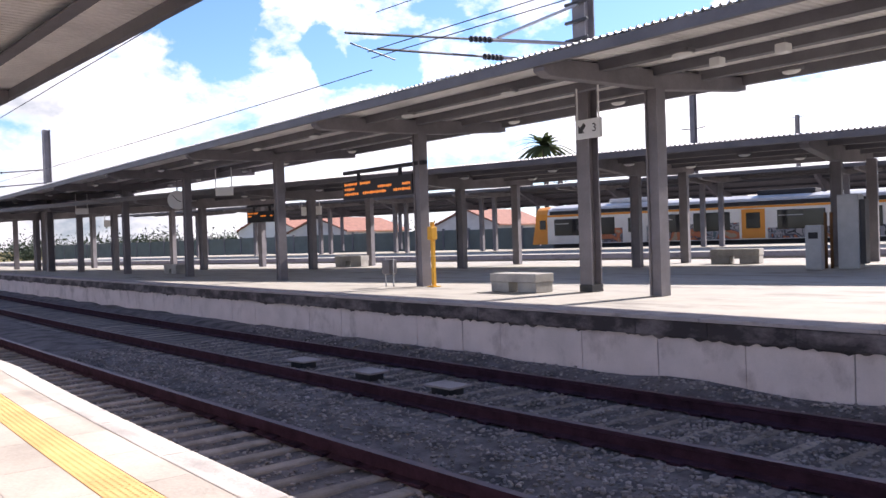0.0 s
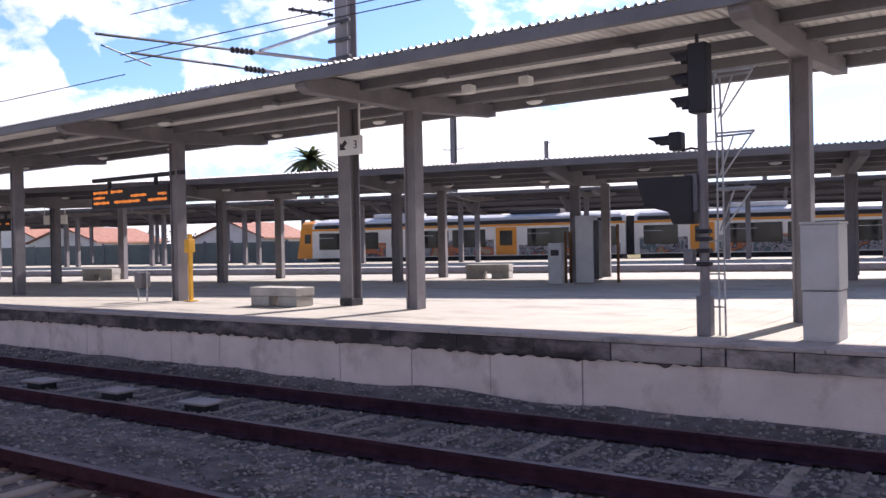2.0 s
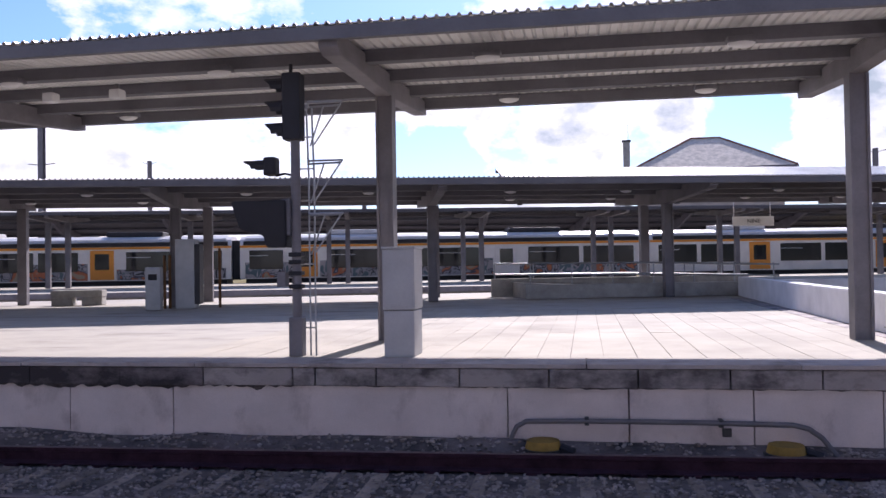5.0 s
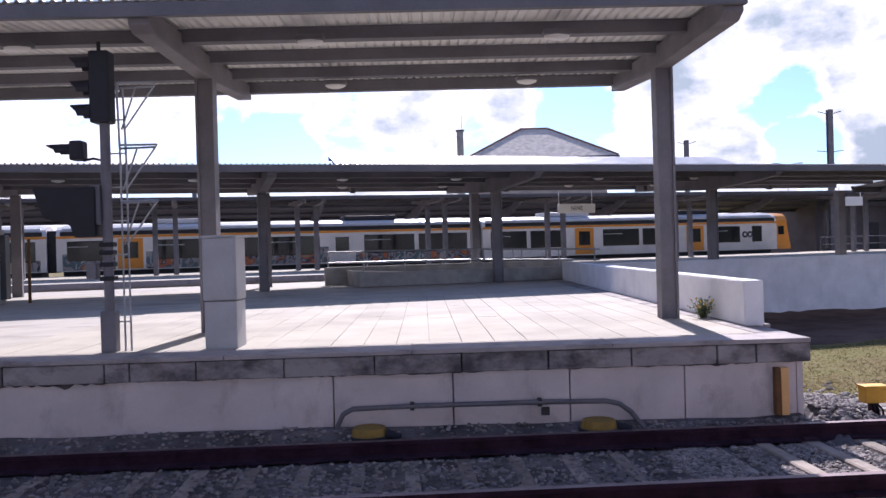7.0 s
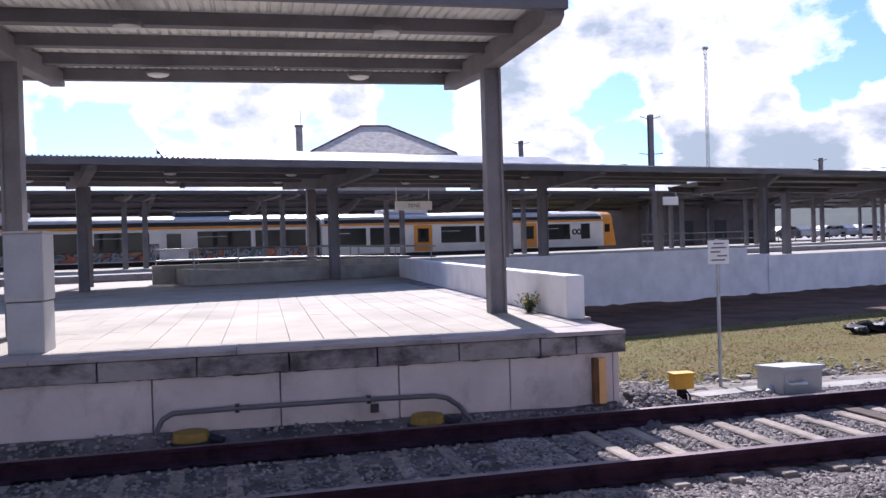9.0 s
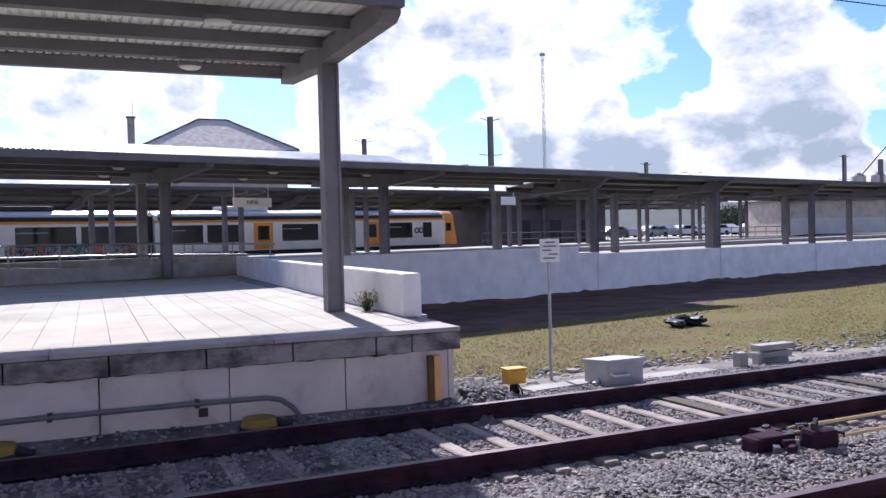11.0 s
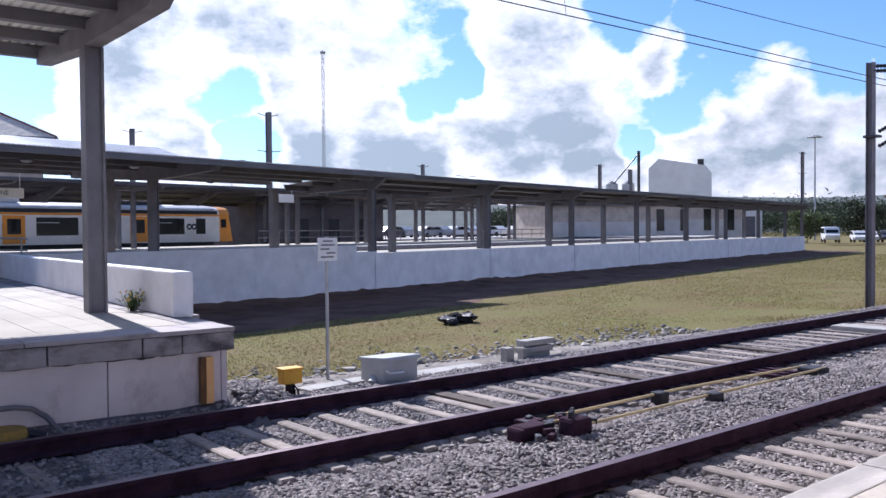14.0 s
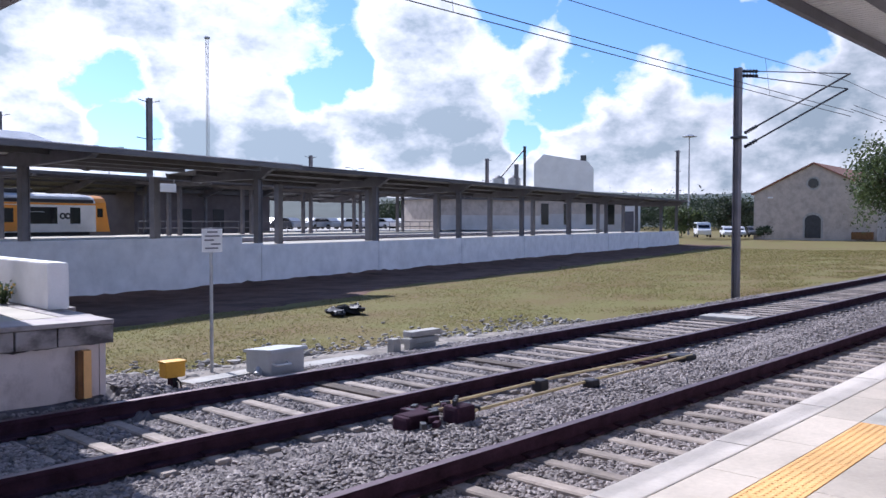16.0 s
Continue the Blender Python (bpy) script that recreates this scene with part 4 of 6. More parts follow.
def sagging(p, q, sag, n=14):
    p, q = Vector(p), Vector(q)
    return [p.lerp(q, k / n) - Vector((0, 0, 4 * sag * (k / n) * (1 - k / n))) for k in range(n + 1)]


SPANS = [(-72, 6.4), (-41, 6.3), (-9.6, 6.55), (20.4, 7.0), (50, 8.3), (75, 10.0)]
for (xa, ya), (xb, yb) in zip(SPANS, SPANS[1:]):
    wire("contact_wire", sagging((xa, ya, 3.46), (xb, yb, 3.3), 0.05), 0.007, "thin dark contact wire over the track")
    if xa > -10:
        wire("contact_wire", sagging((xa, ya - 0.06, 3.54), (xb, yb - 0.06, 3.38), 0.05), 0.007, "second thin contact wire over the track")
        wire("messenger_wire", sagging((xa, ya + 0.1, 4.1), (xb, yb + 0.1, 4.1), 0.2), 0.006, "thin sagging wire above the contact wire")
        for k in range(2, 7, 2):
            f = k / 7
            x, y = xa + (xb - xa) * f, ya + (yb - ya) * f
            wire("dropper", [(x, y, 3.42 - 0.16 * f), (x, y + 0.1, 4.1 - 0.8 * f * (1 - f))], 0.003, "short wire hanging between the overhead wires")
for a, b in (((-75, 3.0), (-8, 3.15)), ((-8, 3.15), (8, 3.75)), ((8, 3.75), (34, 4.9)), ((34, 4.9), (75, 6.5))):
    wire("contact_wire", sagging((*a, 3.22), (*b, 3.22), 0.02), 0.006, "thin dark contact wire over the near track")
    wire("messenger_wire", sagging((*a, 3.98), (*b, 3.98), 0.12), 0.005, "thin sagging wire above the near track")


# ---- signal ----
def hood(bm, x, y, z, r=0.1, length=0.22):
    """A sun hood that points along -x: an open half pipe, drawn with thickness."""
    prev = None
    for k in range(9):
        a = math.radians(-20 + 220 * k / 8)
        c, w = math.cos(a), math.sin(a)
        ln = length * (0.55 + 0.45 * max(0.0, w))
        ring = [bm.verts.new((x, y + r * c, z + r * w)), bm.verts.new((x - ln, y + r * c * 0.95, z + r * w * 0.95)), bm.verts.new((x - ln, y + (r - 0.012) * c * 0.95, z + (r - 0.012) * w * 0.95)), bm.verts.new((x, y + (r - 0.012) * c, z + (r - 0.012) * w))]
        if prev:
            for i in range(4):
                bm.faces.new((prev[i], prev[(i + 1) % 4], ring[(i + 1) % 4], ring[i]))
        prev = ring


def railway_signal():
    base = empty("railway_signal", pose(-2.72, 8.62, 0), "tall railway signal with black lamp heads and a service ladder", "railway signal")
    part("foot", box(-0.075, -0.075, 0, 0.075, 0.075, 0.42, 0.02), M_COL, base)
    part("post", rod((0, 0, 0.4), (0, 0, 2.36), 0.05, 14), M_COL, base)
    head = part("signal_head", box(-0.12, -0.09, 2.3, 0.08, 0.11, 3.02, 0.025), M_SIGHEAD, base, "black three-lamp signal head")
    for z in (2.42, 2.66, 2.9):
        bm = bmesh.new()
        hood(bm, -0.115, 0, z - 0.02)
        part("hood", bm, M_SIGHEAD, head)
    part("cap", rod((-0.04, 0, 3.0), (-0.04, 0, 3.12), 0.02, 8), M_SIGHEAD, head)
    arm = part("bracket_arm", tube([(0, 0, 1.92), (-0.12, 0, 1.95), (-0.22, 0, 1.93)], 0.014), M_SIGHEAD, base)
    lamp = part("small_lamp", box(-0.34, -0.08, 1.93, -0.2, 0.08, 2.13, 0.03), M_SIGHEAD, base, "small shunting lamp with a hood")
    bm = bmesh.new()
    hood(bm, -0.33, 0, 2.03, 0.075, 0.26)
    part("hood", bm, M_SIGHEAD, lamp)
    bm = prism([(-0.7, 1.66), (-0.08, 1.66), (-0.08, 1.16), (-0.3, 1.16), (-0.34, 1.29), (-0.6, 1.36)], -0.1, 0.12, "y")
    bmesh.ops.bevel(bm, geom=list(bm.edges), offset=0.012, segments=2, affect="EDGES")
    part("route_box", bm, M_SIGHEAD, base, "large black route indicator box")
    part("route_box_back", box(-0.15, -0.08, 1.28, -0.04, 0.1, 1.68, 0.015), M_STEEL, base)
    for z in (1.06, 0.98, 0.86, 0.72):
        part("clamp", box(-0.07, -0.065, z, 0.07, 0.065, z + 0.045, 0.01), M_SIGHEAD, base)
    part("junction_box", box(-0.2, -0.07, 0.74, -0.1, 0.05, 0.9, 0.01), M_COL, base)
    for x, top in ((0.13, 2.7), (0.19, 2.66)):
        part("ladder_stile", tube([(x, 0.05, 0), (x, 0.05, 1.9), (x - 0.02, 0.05, top)], 0.011), M_GALV, base)
    for k in range(7):
        z = 0.3 + 0.34 * k
        part("rung", rod((0.03, 0.05, z), (0.19, 0.05, z), 0.008, 6), M_GALV, base)
    for z in (1.5, 2.05, 2.66):
        part("platform_rail", tube([(0.13, 0.05, z), (0.5, 0.0, z), (0.58, -0.2, z), (0.22, -0.22, z), (0.13, 0.05, z)], 0.012), M_GALV, base)
        part("strut", rod((0.18, 0.05, z - 0.42), (0.5, 0.0, z), 0.01, 6), M_GALV, base)
        part("strut", rod((0.15, 0.05, z - 0.42), (0.32, 0.0, z), 0.01, 6), M_GALV, base)


railway_signal()


# ---- things on the wedge platform ----
def relay_cabinet():
    base = empty("relay_cabinet", pose(-1.6, 8.78, 0) @ Matrix.Diagonal((0.9, 1, 1, 1)), "pale grey two-part equipment cabinet on the platform edge", "cabinet")
    part("lower_body", box(-0.18, -0.22, 0, 0.18, 0.2, 0.48, 0.012), M_CABINET, base)
    up = part("upper_body", box(-0.19, -0.23, 0.49, 0.19, 0.21, 1.12, 0.015), M_CABINET, base)
    part("door_panel", box(-0.165, -0.237, 0.53, 0.165, -0.225, 1.08, 0.004), M_CABINET, up)
    part("lid", box(-0.2, -0.24, 1.12, 0.2, 0.22, 1.145, 0.008), M_CABINET, up)


relay_cabinet()


def concrete_bench(m, group="benches"):
    base = empty("concrete_bench", m, "low block-shaped pale concrete bench", "bench", group)
    part("seat", box(-0.57, -0.22, 0.17, 0.57, 0.22, 0.32, 0.015), M_CONC, base)
    for a, b in ((-0.57, -0.1), (0.1, 0.57)):
        part("support", box(a + 0.01, -0.2, 0, b - 0.01, 0.2, 0.168, 0.01), M_CONC, base)


concrete_bench(pose(-10.66, 10.25, 0))
concrete_bench(pose(-29.5, 11.4, 0))
for s in (-12.9, -27.0):
    concrete_bench(BACK @ pose(s, 2.0, 0) @ Matrix.Diagonal((1.15, 1, 1.25, 1)))


def board(m, label, w, h, rows):
    base = empty("departure_board", m, label, "display board", "departure boards")
    part("case", box(-w / 2, -0.09, -h / 2, w / 2, 0.09, h / 2, 0.012), M_SIGHEAD, base)
    part("hanger", box(-w / 2 - 0.05, -0.05, h / 2 + 0.16, w / 2 + 0.35, 0.05, h / 2 + 0.24, 0.01), M_SIGHEAD, base)
    for x in (-w * 0.3, w * 0.3):
        part("strut", box(x - 0.03, -0.03, h / 2, x + 0.03, 0.03, h / 2 + 0.16), M_SIGHEAD, base)
    for k, spans in enumerate(rows):
        z = h * (0.32 - 0.26 * k)
        for a, b in spans:
            n = max(3, round((b - a) * 34))
            for q in range(n):
                x = (-0.47 + a + (b - a) * q / n) * w
                hh = h * (0.055 if (q * 7 + k) % 3 else 0.075)
                part("lit_bar", box(x, -0.096, z - hh, x + 0.7 * (b - a) * w / n, -0.089, z + hh), M_LED, base)
    return base


BARS = [[(0.0, 0.2), (0.24, 0.4)], [(0.0, 0.16), (0.5, 0.7), (0.84, 0.95)], [(0.0, 0.22), (0.28, 0.62), (0.72, 0.95)]]
board(pose(-15.2, 10.45, 2.1), "black departure board with amber text rows hung from the column", 2.65, 0.42, BARS)
b2 = board(BACK @ pose(-29.1, -0.4, 1.93), "distant departure board with orange text under the back canopy", 1.4, 0.4, BARS[:2])


def platform_clock():
    base = empty("platform_clock", pose(-26.55, 10.4, 2.45, 0, 0, 62), "round white double-faced station clock hung from the canopy", "clock")
    bm = rod((0, -0.08, 0), (0, 0.08, 0), 0.3, 28)
    bmesh.ops.bevel(bm, geom=[e for e in bm.edges if len(e.link_faces) == 2 and e.calc_face_angle(0) > 1.0], offset=0.02, segments=2, affect="EDGES")
    part("case", bm, M_SIGNW, base)
    part("dial", rod((0, -0.09, 0), (0, -0.078, 0), 0.27, 28), M_SIGNW, base)
    part("hour_pointer", box(-0.012, -0.098, 0, 0.012, -0.092, 0.14), M_INK, base).matrix_basis = pose(0, 0, 0, 0, 115, 0)
    part("minute_pointer", box(-0.009, -0.098, 0, 0.009, -0.092, 0.21), M_INK, base).matrix_basis = pose(0, 0, 0, 0, -40, 0)
    part("stem", rod((0, 0, 0.29), (0, 0, 0.66), 0.02), M_STEEL, base)


platform_clock()


def hanging_sign(m, w, h, drop, label, text=None, arrow=False):
    base = empty("hanging_sign", m, label, "sign", "hanging signs")
    part("panel", box(-w / 2, -0.03, -h / 2, w / 2, 0.03, h / 2, 0.006), M_SIGNW, base)
    for x in (-w * 0.47, w * 0.42):
        part("hanger", rod((x, 0, h / 2 - 0.02), (x, 0, drop), 0.014), M_SIGNW, base)
    if arrow:
        a = part("arrow", prism([(-0.09, 0), (0.0, 0.09), (0.0, 0.035), (0.1, 0.035), (0.1, -0.035), (0.0, -0.035), (0.0, -0.09)], -0.036, -0.031, "y"), M_INK, base)
        a.matrix_basis = pose(-w * 0.25, 0, 0, 0, -45, 0)
    if text:
        lettering("lettering", text, h * 0.62, pose(w * 0.28 if arrow else 0, -0.034, 0, 90, 0, 0), M_INK, base)
    return base


hanging_sign(pose(-8.97, 10.2, 2.62), 0.5, 0.3, 0.66, "white platform sign with an arrow and the number three", "3", True)
for x, y in ((-23.2, 10.5), (-36.3, 10.2)):
    hanging_sign(pose(x, y, 2.52, 0, 0, 62), 0.5, 0.24, 0.7, "white hanging sign with pale lettering under the canopy")
s1 = hanging_sign(BACK @ pose(6.95, 4.4, 2.14), 1.35, 0.3, 0.7, "white station name board hung beneath the back canopy", "NINE")
for s, n, z in ((18.9, 5.4, 2.3), (-30, 3, 2.2), (-44, 3, 2.2)):
    hanging_sign(BACK @ pose(s, n, z), 1.1, 0.34, 0.6, "white hanging sign under the back canopy")


def yellow_post():
    base = empty("ticket_validator", pose(-13.34, 10.42, 0), "yellow ticket validator post beside the column", "ticket validator")
    part("post", box(-0.035, -0.035, 0, 0.035, 0.035, 1.3, 0.01), M_YELLOW, base)
    part("reader", box(-0.05, -0.1, 0.94, 0.09, 0.05, 1.2, 0.02), M_YELLOW, base)
    part("base_plate", box(-0.1, -0.1, 0, 0.1, 0.1, 0.02, 0.005), M_YELLOW, base)


yellow_post()


def litter_frame(m):
    base = empty("litter_bin", m, "small grey litter bin on a thin metal frame", "litter bin", "litter bins")
    for x in (-0.14, 0.14):
        part("leg", rod((x, 0, 0), (x, 0, 0.62), 0.014), M_GALV, base)
    part("bin", box(-0.13, -0.1, 0.26, 0.13, 0.1, 0.56, 0.02), M_STEEL, base)


litter_frame(pose(-14.35, 10.05, 0))


def back_corner():
    base = empty("vending_cabinet", BACK @ pose(-9.5, -0.9, 0) @ Matrix.Diagonal((0.68, 1, 1, 1)), "tall pale metal cabinet under the back canopy", "cabinet")
    part("body", box(-0.32, -0.3, 0, 0.32, 0.3, 1.62, 0.02), M_BOXGREY, base)
    part("side_panel", box(0.325, -0.28, 0.1, 0.5, 0.2, 1.5, 0.02), M_DARK, base)
    bin_ = empty("litter_bin", BACK @ pose(-10.12, -1.5, 0), "slim grey litter bin with a dark opening", "litter bin", "litter bins")
    part("body", box(-0.17, -0.15, 0, 0.17, 0.15, 0.98, 0.03), M_BOXGREY, bin_)
    part("opening", box(-0.1, -0.156, 0.68, 0.1, -0.14, 0.82, 0.01), M_SIGHEAD, bin_)
    for k, s in enumerate((-10.02, -9.9, -8.75)):
        p = empty("marker_post", BACK @ pose(s, -0.9, 0), "thin dark red post beside the metal cabinet", "post", "marker posts")
        part("post", box(-0.03, -0.03, 0, 0.03, 0.03, 1.25 if k < 2 else 1.4, 0.006), M_RUSTY, p)


back_corner()


def ramp():
    base = empty("access_ramp", BACK @ pose(-0.3, 0.35, 0), "concrete access ramp with pale metal handrails", "ramp")
    part("side_wall", box(-0.9, -0.1, 0, 6.0, 0.08, 0.36, 0.012), M_CONC, base)
    part("back_wall", box(-1.5, 1.75, 0, 6.0, 1.9, 0.5, 0.012), M_CONC, base)
    part("ramp_floor", prism([(-0.9, 0.4), (6.0, 0.05), (6.0, 0), (-0.9, 0)], 0.08, 1.75, "y"), M_CONC, base)
    for n in (0.0, 1.82):
        for z in (0.62, 0.92):
            part("handrail", tube([(-1.4 if n else -0.8, n, z), (2.4, n, z - 0.02), (6.0, n, z - 0.12)], 0.024, 8), M_GALV, base)
        for k in range(7):
            s = (-1.4 if n else -0.75) + 1.1 * k
            part("rail_post", rod((s, n, 0.3), (s, n, 0.91 - 0.01 * k), 0.02, 8), M_GALV, base)


ramp()


def weed(m, n=60, h=0.26):
    base = empty("weed", m, "small flowering weed growing at the column foot", "plant", "weeds")
    rng = random.Random(7)
    bm, fl, tips = bmesh.new(), bmesh.new(), []
    bmesh.ops.create_icosphere(fl, subdivisions=1, radius=0.012)
    for k in range(n):
        a, r = rng.uniform(0, 6.28), rng.uniform(0.02, 0.18)
        p = Vector((0.3 * r * math.cos(a), 0.3 * r * math.sin(a), 0))
        q = Vector((r * math.cos(a), r * math.sin(a), h * rng.uniform(0.5, 1.0)))
        w = Vector((-math.sin(a), math.cos(a), 0)) * 0.006
        vs = [bm.verts.new(v) for v in (p - w, p + w, q + w * 0.5, q - w * 0.5)]
        bm.faces.new(vs)
        for j in range(4):
            c = p.lerp(q, 0.35 + 0.2 * j)
            d = Vector((rng.uniform(-1, 1), rng.uniform(-1, 1), rng.uniform(-0.2, 0.8))).normalized() * 0.05
            e = d.cross(Vector((0, 0, 1))).normalized() * 0.014
            bm.faces.new([bm.verts.new(v) for v in (c, c + d * 0.5 + e, c + d, c + d * 0.5 - e)])
        if k % 3 == 0:
            tips.append(q)
    part("leaves", bm, M_LEAF, base)
    first = part("flower", fl, M_YELLOW, base, "small pale flower")
    for k, q in enumerate(tips):
        o = first if k == 0 else shared("flower", first.data, Matrix(), base)
        o.matrix_basis = Matrix.Translation(q)


weed(pose(3.85, 10.35, 0))


# ---- lamps under the canopies ----
lamp = canopy_lamp(pose(-0.35, 9.35, 3.345))
for k, s in enumerate(COLS1[:9]):
    for n, z in ((8.95, 3.22), (11.55, 3.26)):
        for d in (-1.55, -4.15):
            copy_thing(lamp, pose(s + d, n, z))
bpy.data.objects.remove(lamp.children[0])
bpy.data.objects.remove(lamp.children[0])
bpy.data.objects.remove(lamp)
lampb = canopy_lamp(BACK @ pose(-52, -1.6, 2.69))
for s in [c + d for c in COLS2A[3:] for d in (-1.6, -4.4)]:
    copy_thing(lampb, BACK @ pose(s, -1.6, 2.69))
    copy_thing(lampb, BACK @ pose(s + 0.5, 1.3, 2.73))


def loudspeaker(m):
    ob = empty("loudspeaker", m, "small pale box loudspeaker under the canopy", "loudspeaker", "loudspeakers")
    part("speaker_box", box(-0.07, -0.09, -0.19, 0.08, 0.07, -0.07, 0.025), M_SIGNW, ob)
    part("bracket", box(-0.02, -0.02, -0.12, 0.02, 0.02, 0.0), M_STEEL, ob)


loudspeaker(pose(-6.25, 9.6, 3.24))
loudspeaker(pose(-5.35, 9.6, 3.24))


# ---- things at the foot of the front wall and by the tracks ----
def conduit():
    base = empty("wall_conduit", Matrix(), "grey cable conduit looped along the platform wall", "conduit")
    pts = [(-0.42, 7.97, -0.85), (-0.4, 7.97, -0.68), (-0.35, 7.97, -0.58), (-0.26, 7.97, -0.53), (0.3, 7.97, -0.52), (1.4, 7.97, -0.52), (2.12, 7.97, -0.53), (2.25, 7.97, -0.56), (2.36, 7.96, -0.64), (2.46, 7.9, -0.78), (2.5, 7.88, -0.88)]
    smooth(part("pipe", tube(pts, 0.024, 10), M_PIPE, base))
    for x in (0.3, 1.5):
        part("clip", box(x - 0.02, 7.95, -0.56, x + 0.02, 8.04, -0.49, 0.004), M_DARK, base)
    for x in (-0.1, 2.03):
        d = empty("wheel_sensor", pose(x, 7.86, 0), "low yellow-capped track device by the wall", "track device", "track devices")
        part("cap", rod((0, 0, -0.75), (0, 0, -0.68), 0.17, 20, 0.15), M_OCHRE, d)
        part("body", rod((0, 0, -0.9), (0, 0, -0.75), 0.19, 18), M_DARK, d)
        part("plug", rod((0.16, -0.05, -0.74), (0.28, -0.08, -0.78), 0.05, 10), M_SIGHEAD, d)
    part("outlet", box(1.52, 8.03, -0.66, 1.6, 8.055, -0.58, 0.004), M_DARK, base)


conduit()


def marker_plate():
    base = empty("marker_plate", pose(3.8, 7.99, 0), "upright plate, rusty and yellow, leaning on the wall's end", "plate")
    part("rusty_half", box(-0.055, -0.02, -0.72, -0.004, 0.055, -0.27, 0.004), M_RUSTY, base)
    part("yellow_half", box(-0.003, -0.025, -0.72, 0.07, 0.055, -0.27, 0.004), M_TACTILE, base)


marker_plate()


def track_boxes():
    for x, y in ((-11.25, 6.25), (-9.55, 6.3), (-7.9, 6.32)):
        b = empty("balise", pose(x, y, 0, 0, 0, 3), "flat grey box fixed between the rails", "track device", "balises")
        part("plate", box(-0.24, -0.17, -0.795, 0.24, 0.17, -0.765, 0.008), M_LIP, b)
        part("frame", box(-0.16, -0.12, -0.9, 0.16, 0.12, -0.796, 0.01), M_DARK, b)


track_boxes()


def yellow_box():
    base = empty("track_junction_box", pose(5.06, 8.7, -0.2) @ Matrix.Diagonal((0.78, 0.78, 0.78, 1)), "yellow junction box on a short stand", "junction box")
    part("box", box(-0.15, -0.1, -0.73, 0.15, 0.1, -0.53, 0.015), M_YELLOW, base)
    part("lid", box(-0.165, -0.115, -0.53, 0.165, 0.115, -0.5, 0.008), M_YELLOW, base)
    part("stand", prism([(-0.05, -0.05), (0.05, -0.05), (0.05, 0.05), (-0.05, 0.05)], -1.0, -0.73, "z"), M_RUST, base)
    for k in range(3):
        part("cable", tube([(0.02 * k - 0.02, -0.04, -0.73), (0.05 * k - 0.02, -0.09, -0.82), (0.06 * k - 0.02, -0.07, -0.96)], 0.014), M_SIGHEAD, base)


def grey_box():
    base = empty("equipment_box", pose(6.43, 8.75, 0, 0, 0, 3) @ Matrix.Diagonal((0.74, 1.25, 0.97, 1)), "grey metal equipment box with a sloping lid", "equipment box")
    bm = prism([(-0.2, -0.94), (0.2, -0.94), (0.2, -0.66), (-0.2, -0.62)], -0.34, 0.34, "x")
    bmesh.ops.bevel(bm, geom=list(bm.edges), offset=0.012, segments=2, affect="EDGES")
    part("body", bm, M_BOXGREY, base)
    bm = prism([(-0.23, -0.63), (0.22, -0.665), (0.22, -0.635), (-0.22, -0.59)], -0.37, 0.37, "x")
    part("lid", bm, M_BOXGREY, base)
    smooth(part("handle", tube([(-0.3, -0.2, -0.76), (-0.3, -0.26, -0.78), (-0.02, -0.26, -0.78), (-0.02, -0.2, -0.76)], 0.016, 8), M_SIGNW, base))
    part("cable_spout", rod((-0.3, 0, -0.85), (-0.42, -0.05, -0.92), 0.05, 12), M_BOXGREY, base)


yellow_box()
grey_box()
for a, b, w in (((5.3, 8.85), (6.3, 9.02), 0.13), ((6.85, 8.9), (8.05, 8.95), 0.15), ((5.2, 8.35), (5.7, 8.4), 0.1)):
    d = Vector((b[0] - a[0], b[1] - a[1], 0))
    ob = part("concrete_plank", box(0, -w, -0.03, d.length, w, 0.03, 0.008), M_CONC)
    ob.matrix_basis = pose(a[0], a[1], -0.915, 0, 0, math.degrees(math.atan2(d.y, d.x)))
    tagged(ob, "pale concrete cable cover lying beside the track", "slab", "concrete planks")


def notice():
    base = empty("notice_sign", pose(6.0, 9.5, 0), "white notice board on a thin galvanised pole", "sign")
    part("pole", rod((0, 0, -1.05), (0, 0, 0.86), 0.022, 10), M_GALV, base)
    p = part("panel", box(-0.14, -0.035, 0.56, 0.14, -0.02, 0.85, 0.004), M_SIGNW, base)
    for k, (a, b) in enumerate(((-0.07, 0.07), (-0.1, 0.1), (-0.11, 0.02), (-0.02, 0.11), (-0.1, 0.08))):
        z = 0.81 - 0.05 * k
        part("text_bar", box(a, -0.038, z - 0.009, b, -0.034, z + 0.009), M_STEEL, p)


notice()
for x, y, w, h in ((8.55, 8.95, 0.07, 0.24), (8.9, 9.0, 0.05, 0.2)):
    ob = part("concrete_stub", box(-w, -w, -1.0, w, w, -0.95 + h, 0.012), M_CONC)
    ob.matrix_basis = pose(x, y, 0)
    tagged(ob, "short weathered concrete post by the track", "post", "concrete stubs")
for z in (0, 0.1):
    ob = part("concrete_block", box(-0.32, -0.09, -0.84 + z, 0.32, 0.09, -0.76 + z, 0.01), M_CONC)
    ob.matrix_basis = pose(9.2 + 0.4 * z, 9.1, 0, 0, 0, 4)
    tagged(ob, "grey concrete block stacked beside the track", "block", "concrete blocks")
    if z == 0:
        o2 = part("concrete_block", box(-0.25, -0.08, -1.0, 0.25, 0.08, -0.845, 0.01), M_CONC)
        o2.matrix_basis = pose(9.2, 9.1, 0)
        tagged(o2, "grey concrete block stacked beside the track", "block", "concrete blocks")


